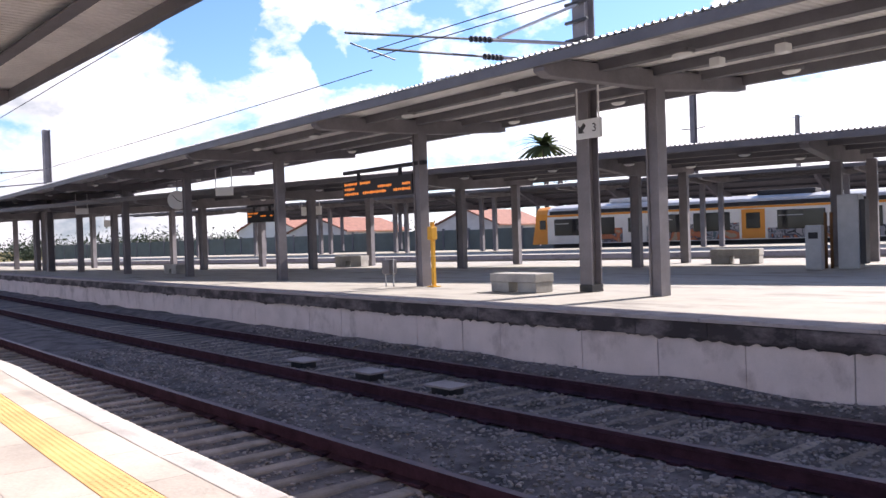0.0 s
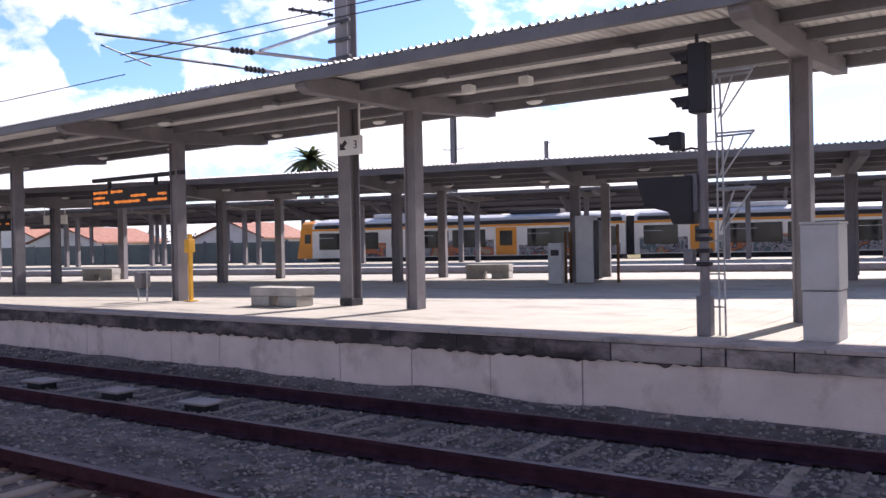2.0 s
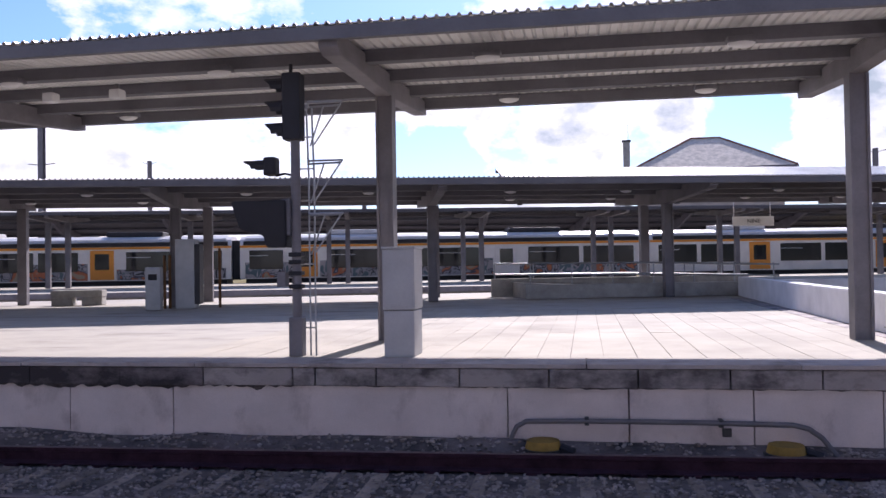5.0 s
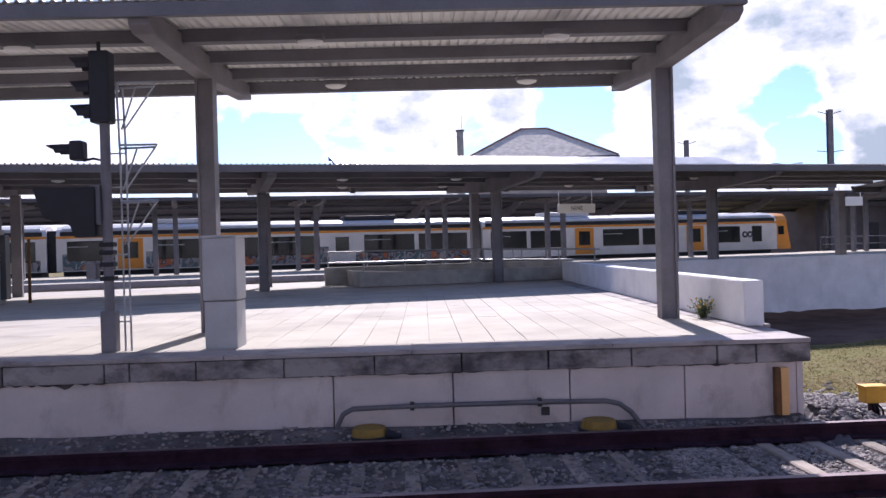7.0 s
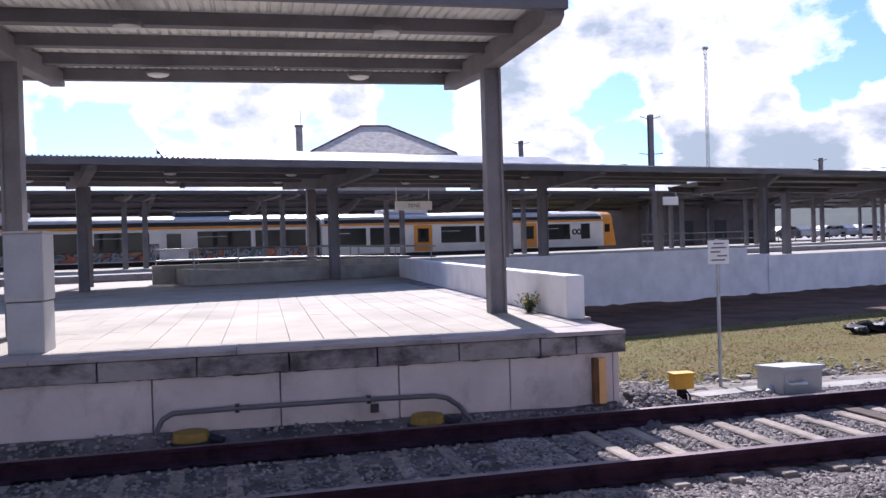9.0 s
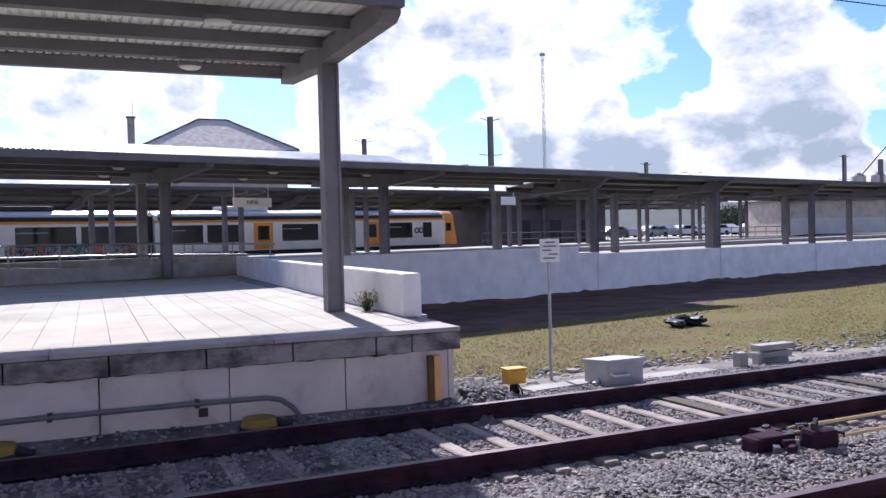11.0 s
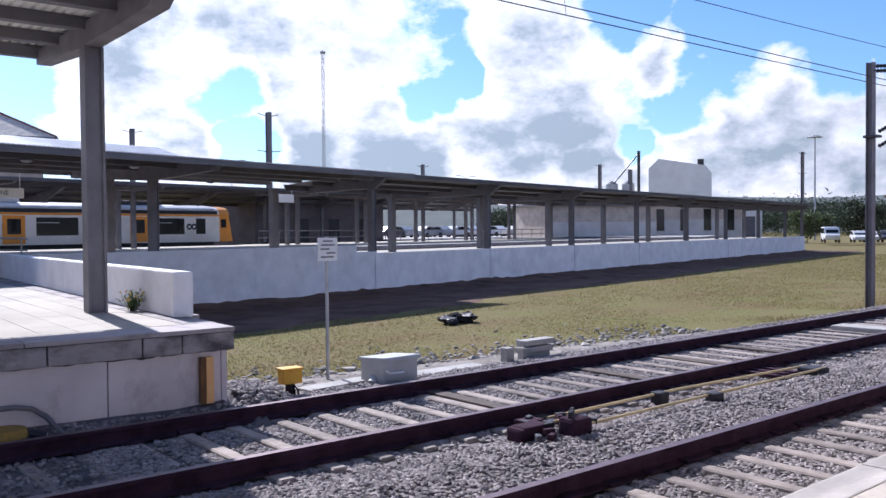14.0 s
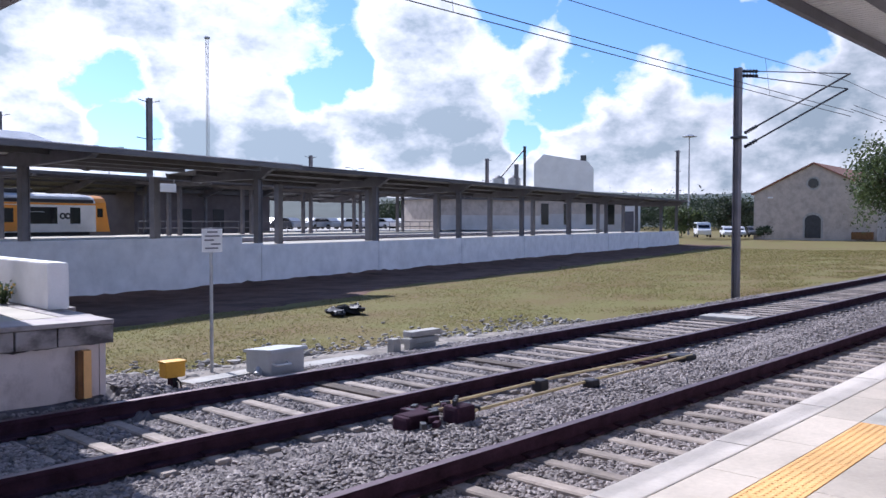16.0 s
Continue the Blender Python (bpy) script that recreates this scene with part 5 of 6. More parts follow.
def point_machine():
    base = empty("point_machine", pose(0, 0, 0), "black point machine with yellow rods between the tracks", "point machine")

    def ty(x):
        return track_y(x) - 2.35
    x = 5.95
    part("drive_box", box(x - 0.04, ty(x) - 0.18, -0.9, x + 0.2, ty(x) + 0.02, -0.69, 0.04), M_RUST, base)
    part("crank_plate", box(x - 0.42, ty(x) + 0.02, -0.88, x - 0.12, ty(x) + 0.2, -0.74, 0.02), M_RUST, base)
    part("top_plate", box(x - 0.2, ty(x) + 0.24, -0.8, x + 0.02, ty(x) + 0.4, -0.76, 0.006), M_RUST, base)
    part("link", rod((x - 0.3, ty(x) + 0.3, -0.8), (x + 0.1, ty(x) + 0.1, -0.76), 0.014), M_STRAW, base)
    for k in range(4):
        part("bolt", rod((x + 0.05 * k, ty(x) - 0.1 + 0.04 * k, -0.7), (x + 0.05 * k, ty(x) - 0.1 + 0.04 * k, -0.64), 0.02, 6), M_SIGHEAD, base)
    for off in (-0.12, 0.28):
        part("rod", tube([(x + 0.1, ty(x) + off, -0.77), (8.1, ty(8.1) + off + 0.05, -0.78), (10.6, ty(10.6) + off * 0.6, -0.78)], 0.016, 8), M_STRAW, base, "pale yellow rod")
        xx = 7.75 if off > 0 else 8.15
        part("roller_stand", box(xx - 0.07, ty(xx) + off - 0.06, -0.9, xx + 0.07, ty(xx) + off + 0.08, -0.75, 0.02), M_SIGHEAD, base)
    part("end_bracket", box(10.4, ty(10.5) - 0.1, -0.9, 10.68, ty(10.5) + 0.18, -0.77, 0.03), M_SIGHEAD, base)
    part("motor_case", box(x - 0.46, ty(x) + 0.02, -0.88, x - 0.28, ty(x) + 0.22, -0.75, 0.03), M_RUST, base)
    rng = random.Random(2)
    for k in range(20):
        bx, by = x + rng.uniform(-0.45, 0.32), ty(x) + rng.uniform(-0.16, 0.36)
        pc = part("fitting", box(-0.05, -0.025, 0, 0.05, 0.025, 0.05, 0.008), (M_SIGHEAD, M_RUST, M_DARK)[k % 3], base)
        pc.matrix_basis = pose(bx, by, -0.86 + 0.1 * rng.random(), 0, 0, rng.uniform(0, 180))
    for k in range(3):
        part("tie_plate", box(9.9 + 0.2 * k, ty(10) + 0.1, -0.86, 10.0 + 0.2 * k, ty(10) + 0.65, -0.82, 0.006), M_RUST, base)


point_machine()
ob = part("crossing_slab", box(-0.24, -0.46, -0.87, 0.24, 0.46, -0.78, 0.02), M_CONC)
ob.matrix_basis = pose(15.3, track_y(15.3) - 0.83, 0, 0, 0, 3)
tagged(ob, "pale concrete slab laid between the rails", "slab")
for x in (6.3, 8.7, 10.3, 11.9):
    ob = part("timber", box(-0.09, -0.9, -0.92, 0.09, 0.9, -0.845, 0.012), M_TIMBER)
    ob.matrix_basis = pose(x, track_y(x) - 0.9, 0, 0, 0, 2)
    tagged(ob, "dark worn timber lying between concrete sleepers", "timber", "dark timbers")


def debris():
    rng = random.Random(3)
    base = empty("debris_heap", pose(12.2, 14.7, ground_z(12.2, 14.7) - 0.02), "small heap of dark and pale debris in the grass", "debris")
    for k in range(14):
        bm = box(-0.18, -0.1, 0, 0.18, 0.1, rng.uniform(0.04, 0.12), 0.02)
        for v in bm.verts:
            v.co += Vector((rng.uniform(-0.04, 0.04), rng.uniform(-0.03, 0.03), rng.uniform(0, 0.05)))
        p = part("piece", bm, M_SIGHEAD if k % 7 else M_CONC, base)
        p.matrix_basis = pose(rng.uniform(-0.42, 0.42), rng.uniform(-0.25, 0.25), rng.uniform(-0.02, 0.06), rng.uniform(-20, 20), rng.uniform(-20, 20), rng.uniform(0, 180))


debris()


# ---- distance ----
def leaf_cloud(name, n, centre, radii, size, material, parent, seed, label=""):
    """A crown of many small leaf faces round several limbs' ends, with an uneven outline."""
    rng = np.random.default_rng(seed)
    hubs = rng.normal(size=(max(6, n // 160), 3))
    hubs = hubs / np.linalg.norm(hubs, axis=1)[:, None] * rng.uniform(0.35, 0.95, (len(hubs), 1))
    c = hubs[rng.integers(0, len(hubs), n)] + rng.normal(scale=0.2, size=(n, 3))
    c = c * np.array(radii) + np.array(centre)
    a = rng.normal(size=(n, 3))
    a /= np.linalg.norm(a, axis=1)[:, None]
    b = np.cross(a, rng.normal(size=(n, 3)))
    b /= np.linalg.norm(b, axis=1)[:, None]
    s = rng.uniform(0.6, 1.3, (n, 1)) * size
    v = np.stack([c - a * s, c + b * s * 0.5, c + a * s, c - b * s * 0.5], 1).reshape(-1, 3)
    f = np.arange(4 * n).reshape(n, 4)
    me = bpy.data.meshes.new(name)
    me.from_pydata(v, [], f.tolist())
    me.materials.append(material)
    ob = new(name, me)
    ob.parent = parent
    if label:
        ob["label"] = label
    return ob


def tree(x, y, z, h, r, label, seed, n=5000, size=0.22, material=None):
    base = empty("tree", pose(x, y, z), label, "tree", "trees")
    rng = random.Random(seed)
    part("trunk", tube([(0, 0, 0), (0.1, 0, h * 0.25), (-0.05, 0.05, h * 0.5), (0, 0, h * 0.8)], 0.035 * h * 0.5, 8), M_BARK, base)
    for k in range(6):
        a, z0 = rng.uniform(0, 6.28), h * rng.uniform(0.25, 0.6)
        part("limb", rod((0, 0, z0), (0.7 * r * math.cos(a), 0.7 * r * math.sin(a), z0 + 0.25 * h), 0.012 * h, 6, 0.004 * h), M_BARK, base)
    leaf_cloud("crown", n, (0, 0, h * 0.58), (r, r, h * 0.42), size, material or M_LEAF, base, seed)


def gable_building(m, w, d, eaves, ridge, wall, roof, label, name="house", over=0.3, z0=-1.3):
    """w across the gable front (local x), d deep (local y)."""
    base = empty(name, m, label, "building", "buildings")
    h = w / 2
    part("wall", prism([(-h, z0), (h, z0), (h, eaves), (0, ridge), (-h, eaves)], 0, d, "y"), wall, base)
    t = 0.18
    k = (ridge - eaves) / h
    for e in (-1, 1):
        part("roof_slope", prism([(0, ridge + 0.02), (e * (h + over), eaves - k * over + 0.02), (e * (h + over), eaves - k * over + t + 0.02), (0, ridge + t + 0.02)], -over, d + over, "y"), roof, base)
    return base


def hip_house():
    base = empty("house", pose(12.6, 84.5, 0), "station house with a pale hipped tile roof", "house")
    part("wall", box(-6.6, 0.6, -1.3, 6.6, 10, 9.8), M_STONEB, base)
    bm = bmesh.new()
    e = [bm.verts.new(v) for v in ((-7.6, -0.4, 9.75), (7.6, -0.4, 9.75), (7.6, 11, 9.75), (-7.6, 11, 9.75))]
    r = [bm.verts.new(v) for v in ((-1.4, 5.3, 13.3), (1.4, 5.3, 13.3))]
    bm.faces.new((e[0], e[1], r[1], r[0]))
    bm.faces.new((e[1], e[2], r[1]))
    bm.faces.new((e[2], e[3], r[0], r[1]))
    bm.faces.new((e[3], e[0], r[0]))
    bm.faces.new(e[::-1])
    part("roof", bm, M_TILEG, base)
    part("eaves_board", box(-7.7, -0.5, 9.5, 7.7, 11.1, 9.75), M_STEEL, base)
    for a, b in (((-7.6, -0.4, 9.8), (-1.4, 5.3, 13.35)), ((7.6, -0.4, 9.8), (1.4, 5.3, 13.35)), ((-1.4, 5.3, 13.35), (1.4, 5.3, 13.35))):
        part("ridge_tile", rod(a, b, 0.1, 6), M_TILE, base)
    part("chimney", box(-8.4, 1, -1.3, -7.75, 1.7, 12.7, 0.03), M_CONC, base)
    part("chimney_cap", box(-8.5, 0.9, 12.7, -7.65, 1.8, 12.85, 0.02), M_STEEL, base)
    part("aerial", rod((-7.9, 1.3, 12.8), (-7.9, 1.3, 14.4), 0.03), M_GALV, base)


hip_house()


def palm():
    base = empty("palm_tree", pose(-62.8, 64.4, 0.5), "palm tree with a round crown of fronds", "tree")
    part("trunk", tube([(0, 0, -1.7), (0.1, 0, 5), (0, 0, 9.7)], 0.28, 10), M_BARK, base)
    rng = random.Random(4)
    for k in range(46):
        a, up = rng.uniform(0, 6.28), rng.uniform(-0.35, 1.2)
        bm = bmesh.new()
        prev = None
        d = Vector((math.cos(a), math.sin(a), 0))
        side = Vector((-d.y, d.x, 0))
        for q in range(7):
            f = q / 6
            p = Vector((0, 0, 9.7)) + d * 3.7 * f * math.cos(up * 0.6) + Vector((0, 0, 2.6 * f * up - 1.9 * f * f))
            w = 0.34 * (1 - f) ** 0.7 + 0.02
            row = [bm.verts.new(p - side * w - Vector((0, 0, 0.12 * w))), bm.verts.new(p), bm.verts.new(p + side * w - Vector((0, 0, 0.12 * w)))]
            if prev:
                bm.faces.new((prev[0], prev[1], row[1], row[0]))
                bm.faces.new((prev[1], prev[2], row[2], row[1]))
            prev = row
        part("frond", bm, M_LEAF, base)


palm()


def lattice_mast(x, y, h, w, label):
    base = empty("radio_mast", pose(x, y, -1.2), label, "mast")
    bm = bmesh.new()
    for k in range(3):
        a = 2.09 * k
        p = Vector((w * math.cos(a), w * math.sin(a), 0))
        q = Vector((w * math.cos(a + 2.09), w * math.sin(a + 2.09), 0))
        rod(p, p + Vector((0, 0, h)), 0.085, 5, bm=bm)
        for j in range(int(h / 3)):
            rod(p + Vector((0, 0, 3 * j)), q + Vector((0, 0, 3 * j + 3)), 0.05, 4, bm=bm)
    part("lattice", bm, M_GALV, base)
    part("top_ring", rod((0, 0, h - 1), (0, 0, h - 0.4), w * 1.8, 10), M_GALV, base)
    part("aerial", rod((w * 2, 0, 12), (w * 2, 0, 22), 0.15, 6), M_GALV, base)


lattice_mast(148.5, 261, 65, 0.55, "tall slim lattice radio mast on the skyline")


def white_works():
    m = pose(140.7, 113, 0, 0, 0, -53)
    base = empty("factory_building", m, "tall white industrial block with a sloping top", "building", "buildings")
    part("wall", prism([(0, -1.3), (12.4, -1.3), (12.4, 12.0), (11.2, 13.6), (2.0, 15.2), (0, 13.2)], 0, 16, "y"), M_CANW, base)
    part("roof_vent", box(9.7, 1, 13.4, 10.9, 2.4, 15.0, 0.05), M_DARK, base)
    for x in (-7.6, -4.2):
        s = empty("silo", m @ pose(x, 2, 0), "grey metal silo beside the white block", "silo", "silos")
        part("tank", rod((0, 0, -1.3), (0, 0, 10.2), 1.35, 18), M_GALV, s)
        part("cone", rod((0, 0, 10.2), (0, 0, 10.9), 1.35, 18, 0.3), M_STEEL, s)
    e = empty("conveyor", m @ pose(-2.0, 1, 0), "dark slanting conveyor leg beside the silos", "conveyor")
    part("leg", box(-0.3, -0.3, -1.3, 0.3, 0.3, 17.0), M_DARK, e)
    part("chute", rod((0, 0, 16.5), (-5, 0, 10.5), 0.15, 6), M_DARK, e)
    part("tower", box(-2.2, -0.3, -1.3, -1.3, 0.5, 13.2), M_STEEL, e)


white_works()


def stone_shed():
    m = pose(107.6, 42.0, 0, 0, 0, -84)
    base = gable_building(m, 14.6, 26, 4.6, 8.2, M_STONEB, M_TILE, "old stone goods shed with a red tile roof", "goods_shed")
    door = part("door", prism([(-0.95, -1.0), (0.95, -1.0), (0.95, 1.35), (0.6, 1.75), (0, 1.9), (-0.6, 1.75), (-0.95, 1.35)], -0.06, 0.03, "y"), M_DARK, base, "dark green arched door")
    part("door_surround", prism([(-1.2, -1.0), (1.2, -1.0), (1.2, 1.45), (0.75, 2.0), (0, 2.2), (-0.75, 2.0), (-1.2, 1.45)], -0.03, 0.03, "y"), M_CONC, base)
    part("round_window", rod((0, -0.06, 5.8), (0, 0.05, 5.8), 0.62, 20), M_GLASS, base)
    part("round_surround", rod((0, -0.03, 5.8), (0, 0.05, 5.8), 0.85, 20), M_CONC, base)
    for x in (-5.2, 5.4):
        part("wall_lamp", box(x - 0.3, -0.2, 4.0, x + 0.3, 0, 4.2, 0.03), M_SIGNW, base)
    part("bench", box(4.6, -0.8, -1.1, 7.0, -0.2, -0.2, 0.05), M_RUSTY, base)


stone_shed()
tree(95.5, 29.6, -1.1, 10.8, 3.6, "leafy tree beside the goods shed", 11, 9000, 0.2)
tree(100.9, 45.2, -1.1, 1.7, 1.1, "low dark shrub before the goods shed", 12, 900, 0.14, M_LEAFD)
tree(112, 62.5, -1.1, 4.6, 2.6, "grey-green bush behind the car park", 13, 2200, 0.2)
tree(116, 57, -1.1, 5.4, 3.0, "dark bush behind the car park", 14, 2600, 0.22, M_LEAFD)


def lamp_mast(x, y, h):
    base = empty("street_lamp", pose(x, y, -1.2), "tall lighting mast with a ring of lamps", "street lamp", "street lamps")
    part("pole", rod((0, 0, 0), (0, 0, h), 0.18, 10, 0.1), M_GALV, base)
    part("lamp_ring", rod((0, 0, h), (0, 0, h + 0.35), 1.3, 14, 0.5), M_GALV, base)


lamp_mast(132, 72.4, 16.6)


def double_lamp(x, y, h):
    base = empty("street_lamp", pose(x, y, -1.2), "street lamp with two drooping arms", "street lamp", "street lamps")
    part("pole", rod((0, 0, 0), (0, 0, h), 0.1, 8, 0.06), M_GALV, base)
    for e in (-1, 1):
        part("arm", tube([(0, 0, h - 0.3), (e * 0.7, 0, h + 0.2), (e * 1.5, 0, h + 0.3)], 0.05), M_GALV, base)
        part("lamp_head", box(e * 1.8 - 0.35, -0.12, h + 0.22, e * 1.8 + 0.35, 0.12, h + 0.36, 0.03), M_BOXGREY, base)


for x, y, h in ((52, 118, 12.4), (98, 120, 11.6)):
    double_lamp(x, y, h)


def car(m, paint, label, van=False):
    base = empty("van" if van else "car", m, label, "van" if van else "car", "parked cars")
    if van:
        prof = [(-2.2, 0.35), (2.1, 0.35), (2.25, 0.9), (1.7, 1.15), (1.2, 1.9), (-2.15, 1.95), (-2.25, 0.8)]
        glass = [(-2.0, 1.15), (1.45, 1.15), (1.08, 1.78), (-2.0, 1.8)]
    else:
        prof = [(-2.05, 0.3), (2.0, 0.3), (2.1, 0.7), (1.0, 0.92), (0.4, 1.4), (-1.1, 1.45), (-1.9, 0.95), (-2.1, 0.8)]
        glass = [(-1.6, 0.97), (0.8, 0.95), (0.35, 1.33), (-1.05, 1.37)]
    bm = prism(prof, -0.85, 0.85, "y")
    bmesh.ops.bevel(bm, geom=list(bm.edges), offset=0.07, segments=2, affect="EDGES")
    part("body", bm, paint, base)
    part("windows", prism(glass, -0.86, 0.86, "y"), M_GLASS, base)
    a, b = prof[3], prof[4]
    part("windscreen", prism([(a[0] - 0.05, a[1] + 0.06), (a[0] + 0.02, a[1] + 0.06), (b[0] + 0.02, b[1] - 0.08), (b[0] - 0.05, b[1] - 0.08)], -0.7, 0.7, "y"), M_GLASS, base)
    for x in (-1.35, 1.35):
        for y in (-0.8, 0.8):
            w = part("wheel", rod((x, y - 0.1, 0.31), (x, y + 0.1, 0.31), 0.31, 14), M_TYRE, base)


car(pose(102.6, 54.2, -1.0, 0, 0, 215), M_CAR[0], "white minivan parked by the grass", True)
car(pose(105.5, 52.0, -1.0, 0, 0, 215), M_CAR[0], "white car parked beside the minivan")
car(pose(108.0, 49.8, -1.0, 0, 0, 215), M_CAR[2], "dark car parked near the goods shed")
car(pose(107.0, 51.6, -1.0, 0, 0, 215), M_CAR[0], "white car parked near the goods shed")


def car_park():
    ob = part("car_park", prism([(46, 66), (78, 55), (128, 84), (60, 130)], -1.35, 0.0, "z"), M_CONC)
    tagged(ob, "pale asphalt car park beyond the platforms", "car park", kind="structure")
    rng = random.Random(8)
    for k in range(13):
        f = k / 12
        x, y = 60 + 26 * f + rng.uniform(-1, 1), 92 - 5 * f + rng.uniform(-3.5, 3.5)
        i = rng.choice((0, 0, 1, 1, 2, 3))
        car(pose(x, y, 0.0, 0, 0, rng.choice((10, 95, 190)) + rng.uniform(-8, 8)), M_CAR[i], ("white", "silver", "dark blue", "red")[i] + " car standing in the station car park")


car_park()
base = gable_building(pose(110.5, 79.0, 0, 0, 0, -58), 18, 30, 4.2, 5.4, M_CANW, M_ROOF, "long low white warehouse beyond the car park", "warehouse")
for k in range(4):
    part("loading_door", box(-7.5 + 4.2 * k, -0.05, -0.6, -4.6 + 4.2 * k, 0.04, 2.6, 0.02), M_STEEL, base)
base = empty("station_building", pose(33, 69.5, 0, 0, 0, 15), "low grey-brown station annex beyond the train", "building", "buildings")
part("wall", box(0, 0, -1.2, 17, 7, 3.5), M_ANNEX, base)
part("flat_roof", box(-0.5, -0.8, 3.5, 17.5, 7.4, 3.85, 0.03), M_STEEL, base)
for k in range(3):
    part("doorway", box(5.0 + 4.1 * k, -0.05, -1.0, 6.4 + 4.1 * k, 0.05, 2.1, 0.01), M_DARK, base)


def depot(m, w, d, h, label, bays):
    """Low flat-roofed shed, ochre above a white base, with tall glazed bays."""
    base = empty("depot_shed", m, label, "building", "buildings")
    part("wall", box(0, 0, -1.2, w, d, h), M_STONEB, base)
    part("white_base", box(-0.04, -0.04, -1.2, w + 0.04, 0.2, h * 0.48), M_PLASTER, base, "white-painted lower wall")
    part("roof", box(-0.4, -0.5, h, w + 0.4, d + 0.4, h + 0.3, 0.03), M_ROOFSHADE, base)
    for k in range(bays):
        part("window", box(w * (k + 0.3) / bays, -0.07, 0.6, w * (k + 0.62) / bays, 0.05, h * 0.8, 0.01), M_GLASS, base)
    return base


depot(pose(72, 72.5, 0, 0, 0, -12), 16, 8, 3.7, "low ochre and white depot shed beyond the platforms", 0)
depot(pose(90, 72.0, 0, 0, 0, -30), 13, 8, 4.3, "grey-white shed with dark glazed bays by the car park", 4)


def guard_rail():
    """Low metal railing along the far edge of the outer platform."""
    base = empty("guard_rail", BACK @ pose(36, 27.2, 0), "low dark metal railing on the outer platform", "railing")
    for z in (0.45, 0.95):
        part("rail_bar", rod((0, 0, z), (42, 0, z), 0.035, 8), M_STEEL, base)
    for k in range(22):
        part("post", rod((2.0 * k, 0, 0), (2.0 * k, 0, 0.97), 0.03, 8), M_STEEL, base)


guard_rail()


def noise_wall():
    base = empty("boundary_fence", BACK @ pose(0, 46, 0), "long grey-green boundary fence beyond the tracks", "fence")
    for k in range(34):
        s = -130 + 3.0 * k
        part("fence_panel", box(s + 0.06, -0.05, -1.2, s + 2.94, 0.05, 1.55 + 0.05 * (k % 2)), M_FENCE, base)
        part("post", box(s - 0.09, -0.12, -1.2, s + 0.09, 0.1, 1.75), M_STEEL, base)


noise_wall()
for x, y, w, d, ea, ri, rot, roof, wall, lab in ((-78, 66, 14, 9, 3.3, 5.2, 20, M_TILE, M_PLASTER, "low house with a faded red tile roof"), (-96, 56, 16, 9, 3.2, 5.0, 25, M_TILE, M_PLASTER, "wide low house with a red tile roof"), (-118, 60, 14, 10, 4.0, 6.4, 30, M_TILE, M_CANW, "white house with a red tile roof"), (-63, 78, 9, 9, 4.0, 6.8, 75, M_TILEG, M_CANW, "white gabled house behind the fence"), (-52, 80, 10, 9, 4.4, 6.4, 10, M_TILEG, M_CANW, "pale house behind the parked train"), (-140, 70, 16, 10, 4.5, 7.0, 10, M_TILE, M_PLASTER, "distant house with a red roof")):
    h = gable_building(pose(x, y, 0, 0, 0, rot), d, w, ea - 1.1, ri - 1.1, wall, roof, lab)
    for k in range(3):
        part("window", box(-3 + 2.4 * k, -0.05, 0.4, -1.9 + 2.4 * k, 0.05, 1.6), M_GLASS, h)


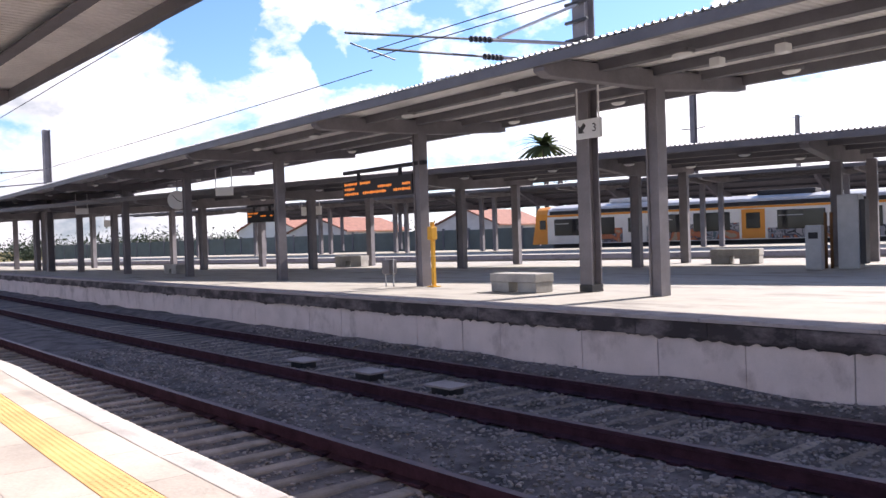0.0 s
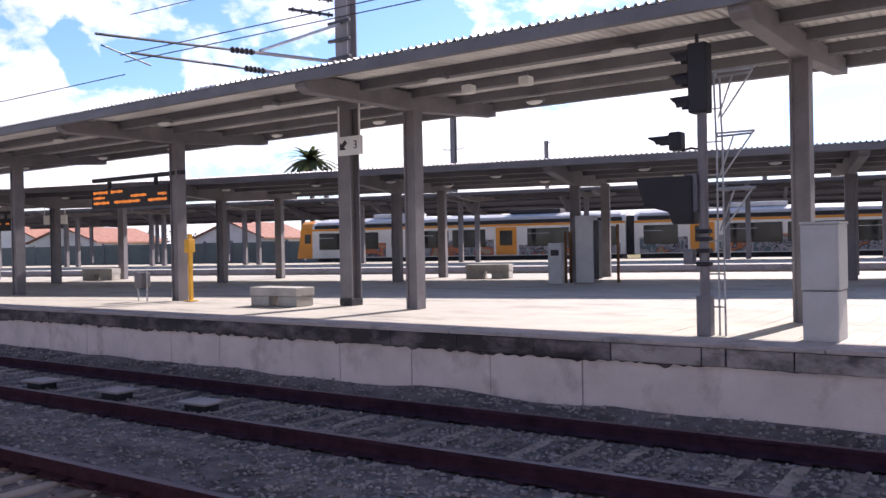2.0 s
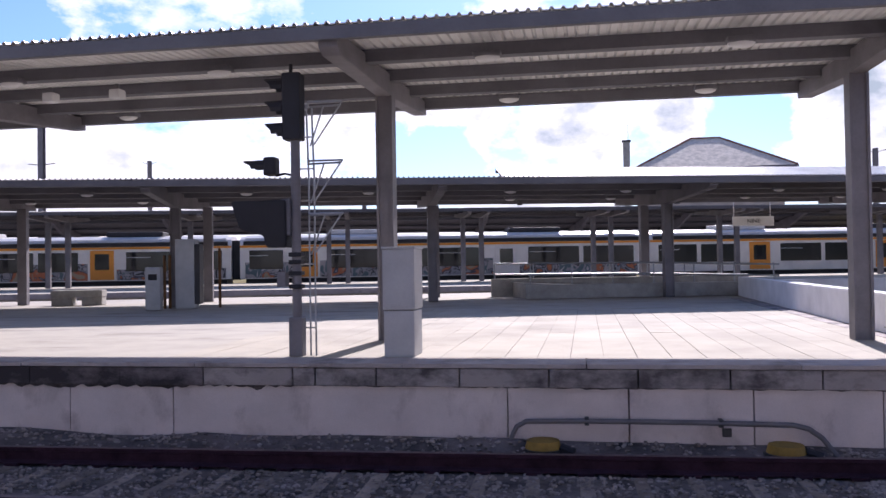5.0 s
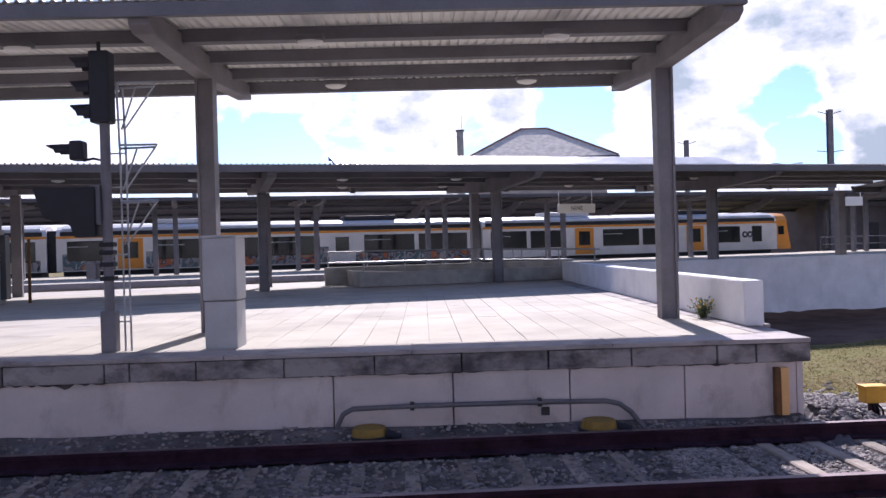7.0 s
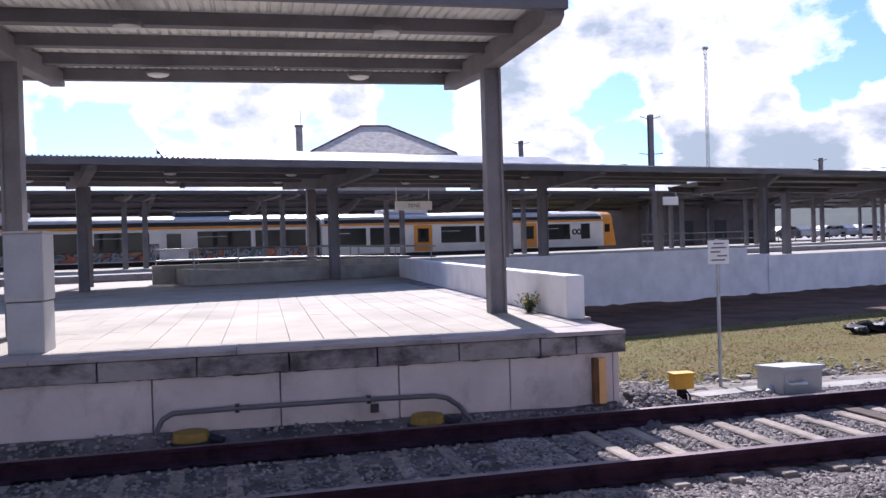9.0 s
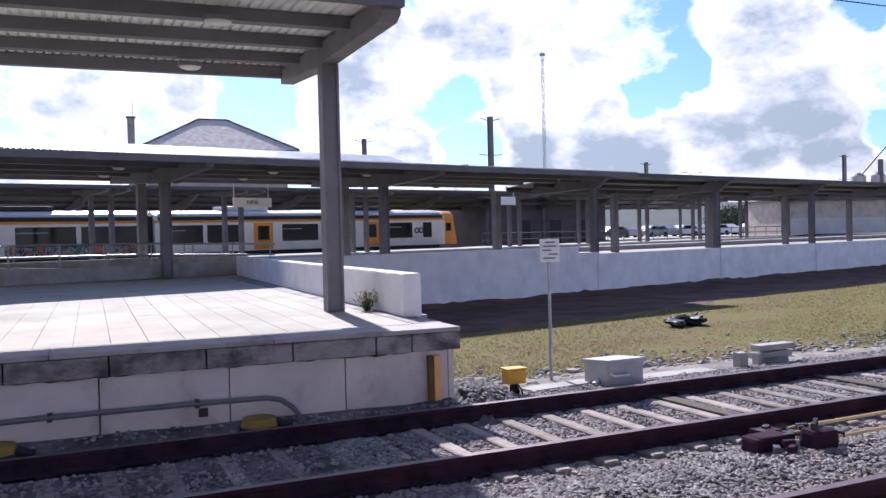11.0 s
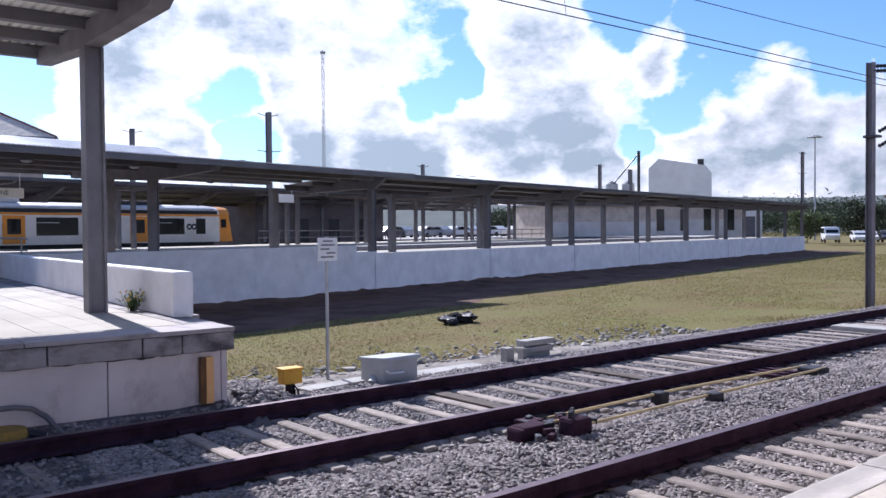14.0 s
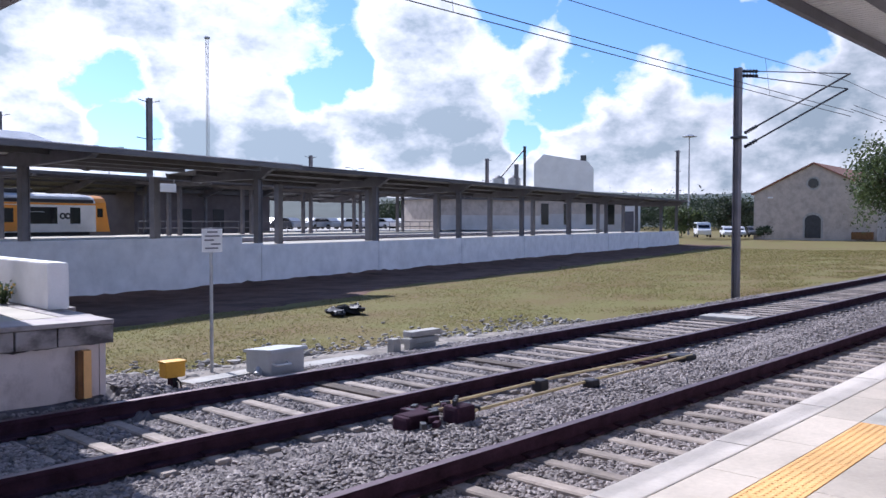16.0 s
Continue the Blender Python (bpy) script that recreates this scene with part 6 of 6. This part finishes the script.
def woods():
    rng = np.random.default_rng(21)
    n = 1300
    yaw = np.radians(rng.uniform(38, 112, n))
    r = rng.uniform(235, 420, n)
    top = 7.0 + 4 * np.array([noise.noise((float(a) * 9, 0, 0)) for a in yaw]) + (r - 235) * 0.03
    keep = yaw > math.radians(41)
    vs, fs, k = [], [], 0
    for a, d, t in zip(yaw[keep], r[keep], top[keep]):
        x, y = d * math.sin(a), d * math.cos(a)
        m = 260
        c = rng.normal(size=(m, 3)) * np.array([2.6, 2.6, 0.2 * (t + 2)]) + np.array([x, y, t * 0.55 - 1])
        u, w = rng.normal(size=(m, 3)) * 0.42, rng.normal(size=(m, 3)) * 0.42
        vs.append(np.stack([c, c + u, c + w], 1).reshape(-1, 3))
        fs.append(np.arange(3 * m).reshape(m, 3) + k)
        k += 3 * m
    me = bpy.data.meshes.new("far_woods")
    me.from_pydata(np.concatenate(vs), [], np.concatenate(fs).tolist())
    me.materials.append(M_LEAFD)
    tagged(new("far_woods", me), "dark pine woods on the far slope", "woods", kind="stuff")
    bm = bmesh.new()
    prev = None
    for i in range(61):
        a = math.radians(20 + 2.0 * i)
        h = 14 + 26 * (0.5 + 0.5 * noise.noise((i * 0.13, 3, 0)))
        row = [bm.verts.new((d * math.sin(a), d * math.cos(a), z)) for d, z in ((430, -3), (560, h * 0.55), (760, h), (1100, -5))]
        if prev:
            for q in range(3):
                bm.faces.new((prev[q], prev[q + 1], row[q + 1], row[q]))
        prev = row
    ob = part("far_hills", bm, M_HILL)
    tagged(ob, "low blue-green hills on the horizon", "hills", kind="structure")
    # more trees to the left, low behind the houses
    vs, fs, k = [], [], 0
    for _ in range(420):
        a, d = math.radians(rng.uniform(-78, 30)), rng.uniform(150, 260)
        x, y, t = d * math.sin(a), d * math.cos(a), rng.uniform(2.5, 5.5)
        m = 280
        c = rng.normal(size=(m, 3)) * np.array([2.2, 2.2, 0.25 * t]) + np.array([x, y, t * 0.45 - 1])
        u, w = rng.normal(size=(m, 3)) * 0.26, rng.normal(size=(m, 3)) * 0.26
        vs.append(np.stack([c, c + u, c + w], 1).reshape(-1, 3))
        fs.append(np.arange(3 * m).reshape(m, 3) + k)
        k += 3 * m
    me = bpy.data.meshes.new("far_trees")
    me.from_pydata(np.concatenate(vs), [], np.concatenate(fs).tolist())
    me.materials.append(M_LEAFD)
    tagged(new("far_trees", me), "low dark trees behind the houses", "woods", kind="stuff")


M_HILL = mat("hill_forest", (0.055, 0.075, 0.07), 0.95, 0, 0.25, 0.02, 0.3, 0.0)
woods()


# ---- grass, rubble and clods ----
def grass():
    rng = np.random.default_rng(9)
    n = 110000
    x = 4.6 + 66 * rng.uniform(0, 1, n) ** 1.5
    lo = np.array([track_y(v) for v in x]) + 1.6
    # blades stop at the canopy's shadow edge
    hi = 22 + 0.268 * x - 7.3 + 0.6 * np.sin(x * 1.3) + 1.5 * np.clip((x - 13) / 6, 0, 1) + 0.02 * np.maximum(0.0, x - 30)
    y = lo + (hi - lo) * rng.uniform(0, 1, n) ** 1.5
    patch = np.array([noise.noise((a * 0.5, b * 0.5, 4)) for a, b in zip(x, y)])
    near = (y - lo) / np.maximum(hi - lo, 1)
    keep = patch + near * 1.6 + rng.uniform(-0.35, 0.35, n) > 0.12
    x, y = x[keep], y[keep]
    n = len(x)
    z = np.array([ground_z(a, b) - 0.06 for a, b in zip(x, y)])
    a = rng.uniform(0, 6.28, n)
    h = rng.uniform(0.004, 0.013, n) * (1 + x / 30)
    w = rng.uniform(0.004, 0.012, n) * (1 + x / 25)
    lean = rng.normal(scale=0.02, size=(n, 2))
    p = np.stack([x, y, z], 1)
    d = np.stack([np.cos(a) * w, np.sin(a) * w, np.zeros(n)], 1)
    up = np.stack([lean[:, 0], lean[:, 1], h], 1)
    v = np.stack([p - d, p + d, p + d * 0.8 + up, p - d * 0.4 + up * 1.15], 1).reshape(-1, 3)
    me = bpy.data.meshes.new("grass_tufts")
    me.from_pydata(v, [], np.arange(4 * n).reshape(n, 4).tolist())
    me.materials.append(M_BLADE)
    tagged(new("grass_tufts", me), "short tufts of dry green grass", "grass", kind="stuff")


def soil_shade_strip():
    """Bare earth heaped unevenly along the far wall, darkened for the canopy's shadow."""
    bm = bmesh.new()
    rows = []
    for i in range(241):
        s = 3.2 + 0.32 * i
        # outer edge follows the canopy's cast shadow; the sheet's colour carries that shade
        out = -7.2 + 1.6 * min(1.0, max(0.0, (s - 14) / 5)) + 0.7 * noise.noise((s * 0.35, 2, 0)) + 0.25 * noise.noise((s * 1.7, 5, 0)) + 1.0 * max(0.0, (s - 30) / 50)
        row = []
        for k in range(17):
            n = out + (-0.2 - out) * k / 16
            p = BACK @ Vector((s, n, 0))
            heap = 0.13 * max(0.0, 1 + (n + 0.2) / 0.9) * max(0.0, 0.6 + 0.7 * noise.noise((s * 0.45, 1, 3)) + 0.5 * noise.noise((s * 2.3, 4, 3)))
            edge = 0.035 if 0 < k else -0.03
            row.append(bm.verts.new((p.x, p.y, ground_z(p.x, p.y) - 0.06 + edge + heap + 0.02 * noise.noise((p.x * 1.5, p.y * 1.5, 2)))))
        rows.append(row)
    for a, b in zip(rows, rows[1:]):
        for k in range(16):
            bm.faces.new((a[k], b[k], b[k + 1], a[k + 1]))
    ob = smooth(part("bare_soil", bm, M_SOILSHADE))
    tagged(ob, "dark heaped soil and painted canopy shade along the white wall", "soil", kind="structure")


soil_shade_strip()
M_BLADE = mat("grass_blades", (0.16, 0.152, 0.058), 0.9, 0, 0.25, 0.8, 20, 0.0, tone=(0.175, 0.135, 0.068), island=0.2, spec=0.1)


def thin_leaf(m, share=0.55):
    """Lets light through a leaf from behind."""
    nt = m.node_tree
    bs = nt.nodes["Principled BSDF"]
    tr = nt.nodes.new("ShaderNodeBsdfTranslucent")
    nt.links.new(bs.inputs["Base Color"].links[0].from_socket, tr.inputs["Color"])
    mx = nt.nodes.new("ShaderNodeMixShader")
    mx.inputs[0].default_value = share
    nt.links.new(bs.outputs[0], mx.inputs[1])
    nt.links.new(tr.outputs[0], mx.inputs[2])
    nt.links.new(mx.outputs[0], nt.nodes["Material Output"].inputs["Surface"])


thin_leaf(M_BLADE, 0.75)
thin_leaf(M_LEAF, 0.4)
thin_leaf(M_LEAFD, 0.3)
grass()


def rubble():
    bm = bmesh.new()
    rows = []
    for i in range(41):
        x = 4.1 + 0.3 * i
        wdt = 1.7 * max(0.05, 1 - (i / 41) ** 2) + 0.35 * noise.noise((x * 1.3, 0, 5))
        rows.append([bm.verts.new((x, track_y(x) + 0.85 + wdt * k / 8, ground_z(x, track_y(x) + 0.85 + wdt * k / 8) - 0.05 + 0.05 * math.sin(math.pi * k / 8) + 0.03 * noise.noise((x * 4, k, 6)))) for k in range(9)])
    for a, b in zip(rows, rows[1:]):
        for k in range(8):
            bm.faces.new((a[k], b[k], b[k + 1], a[k + 1]))
    tagged(part("rubble_patch", bm, M_RUBBLE), "pale rubble and dirt beside the track", "rubble", kind="structure")
    rng = np.random.default_rng(31)
    ico = bmesh.new()
    bmesh.ops.create_icosphere(ico, subdivisions=1, radius=1.0)
    base = np.array([v.co[:] for v in ico.verts])
    tris = np.array([[v.index for v in f.verts] for f in ico.faces])
    ico.free()
    vs, fs = [], []
    for k in range(2600):
        x = 4.15 + 10 * rng.random() ** 1.6
        y = track_y(x) + 0.85 + abs(rng.normal()) * 1.0
        s = rng.uniform(0.012, 0.045) if rng.random() < 0.95 else rng.uniform(0.05, 0.09)
        v = base * (1 + rng.uniform(-0.35, 0.35, (len(base), 1))) * s * np.array([1.3, rng.uniform(0.7, 1.1), 0.55])
        vs.append(v + np.array([x, y, ground_z(x, y) - 0.03 + 0.2 * s]))
        fs.append(tris + k * len(base))
    me = bpy.data.meshes.new("rubble_stones")
    me.from_pydata(np.concatenate(vs), [], np.concatenate(fs).tolist())
    me.materials.append(M_RUBST)
    tagged(new("rubble_stones", me), "pale broken stones scattered beside the track", "rubble", kind="stuff")


M_RUBST = mat("rubble_stone", (0.34, 0.31, 0.28), 0.9, 0, 0.25, 4, 40, 0.3, island=0.4)
rubble()


# ---- small stones, paving and rubble ----
stones()
paving(wedge)
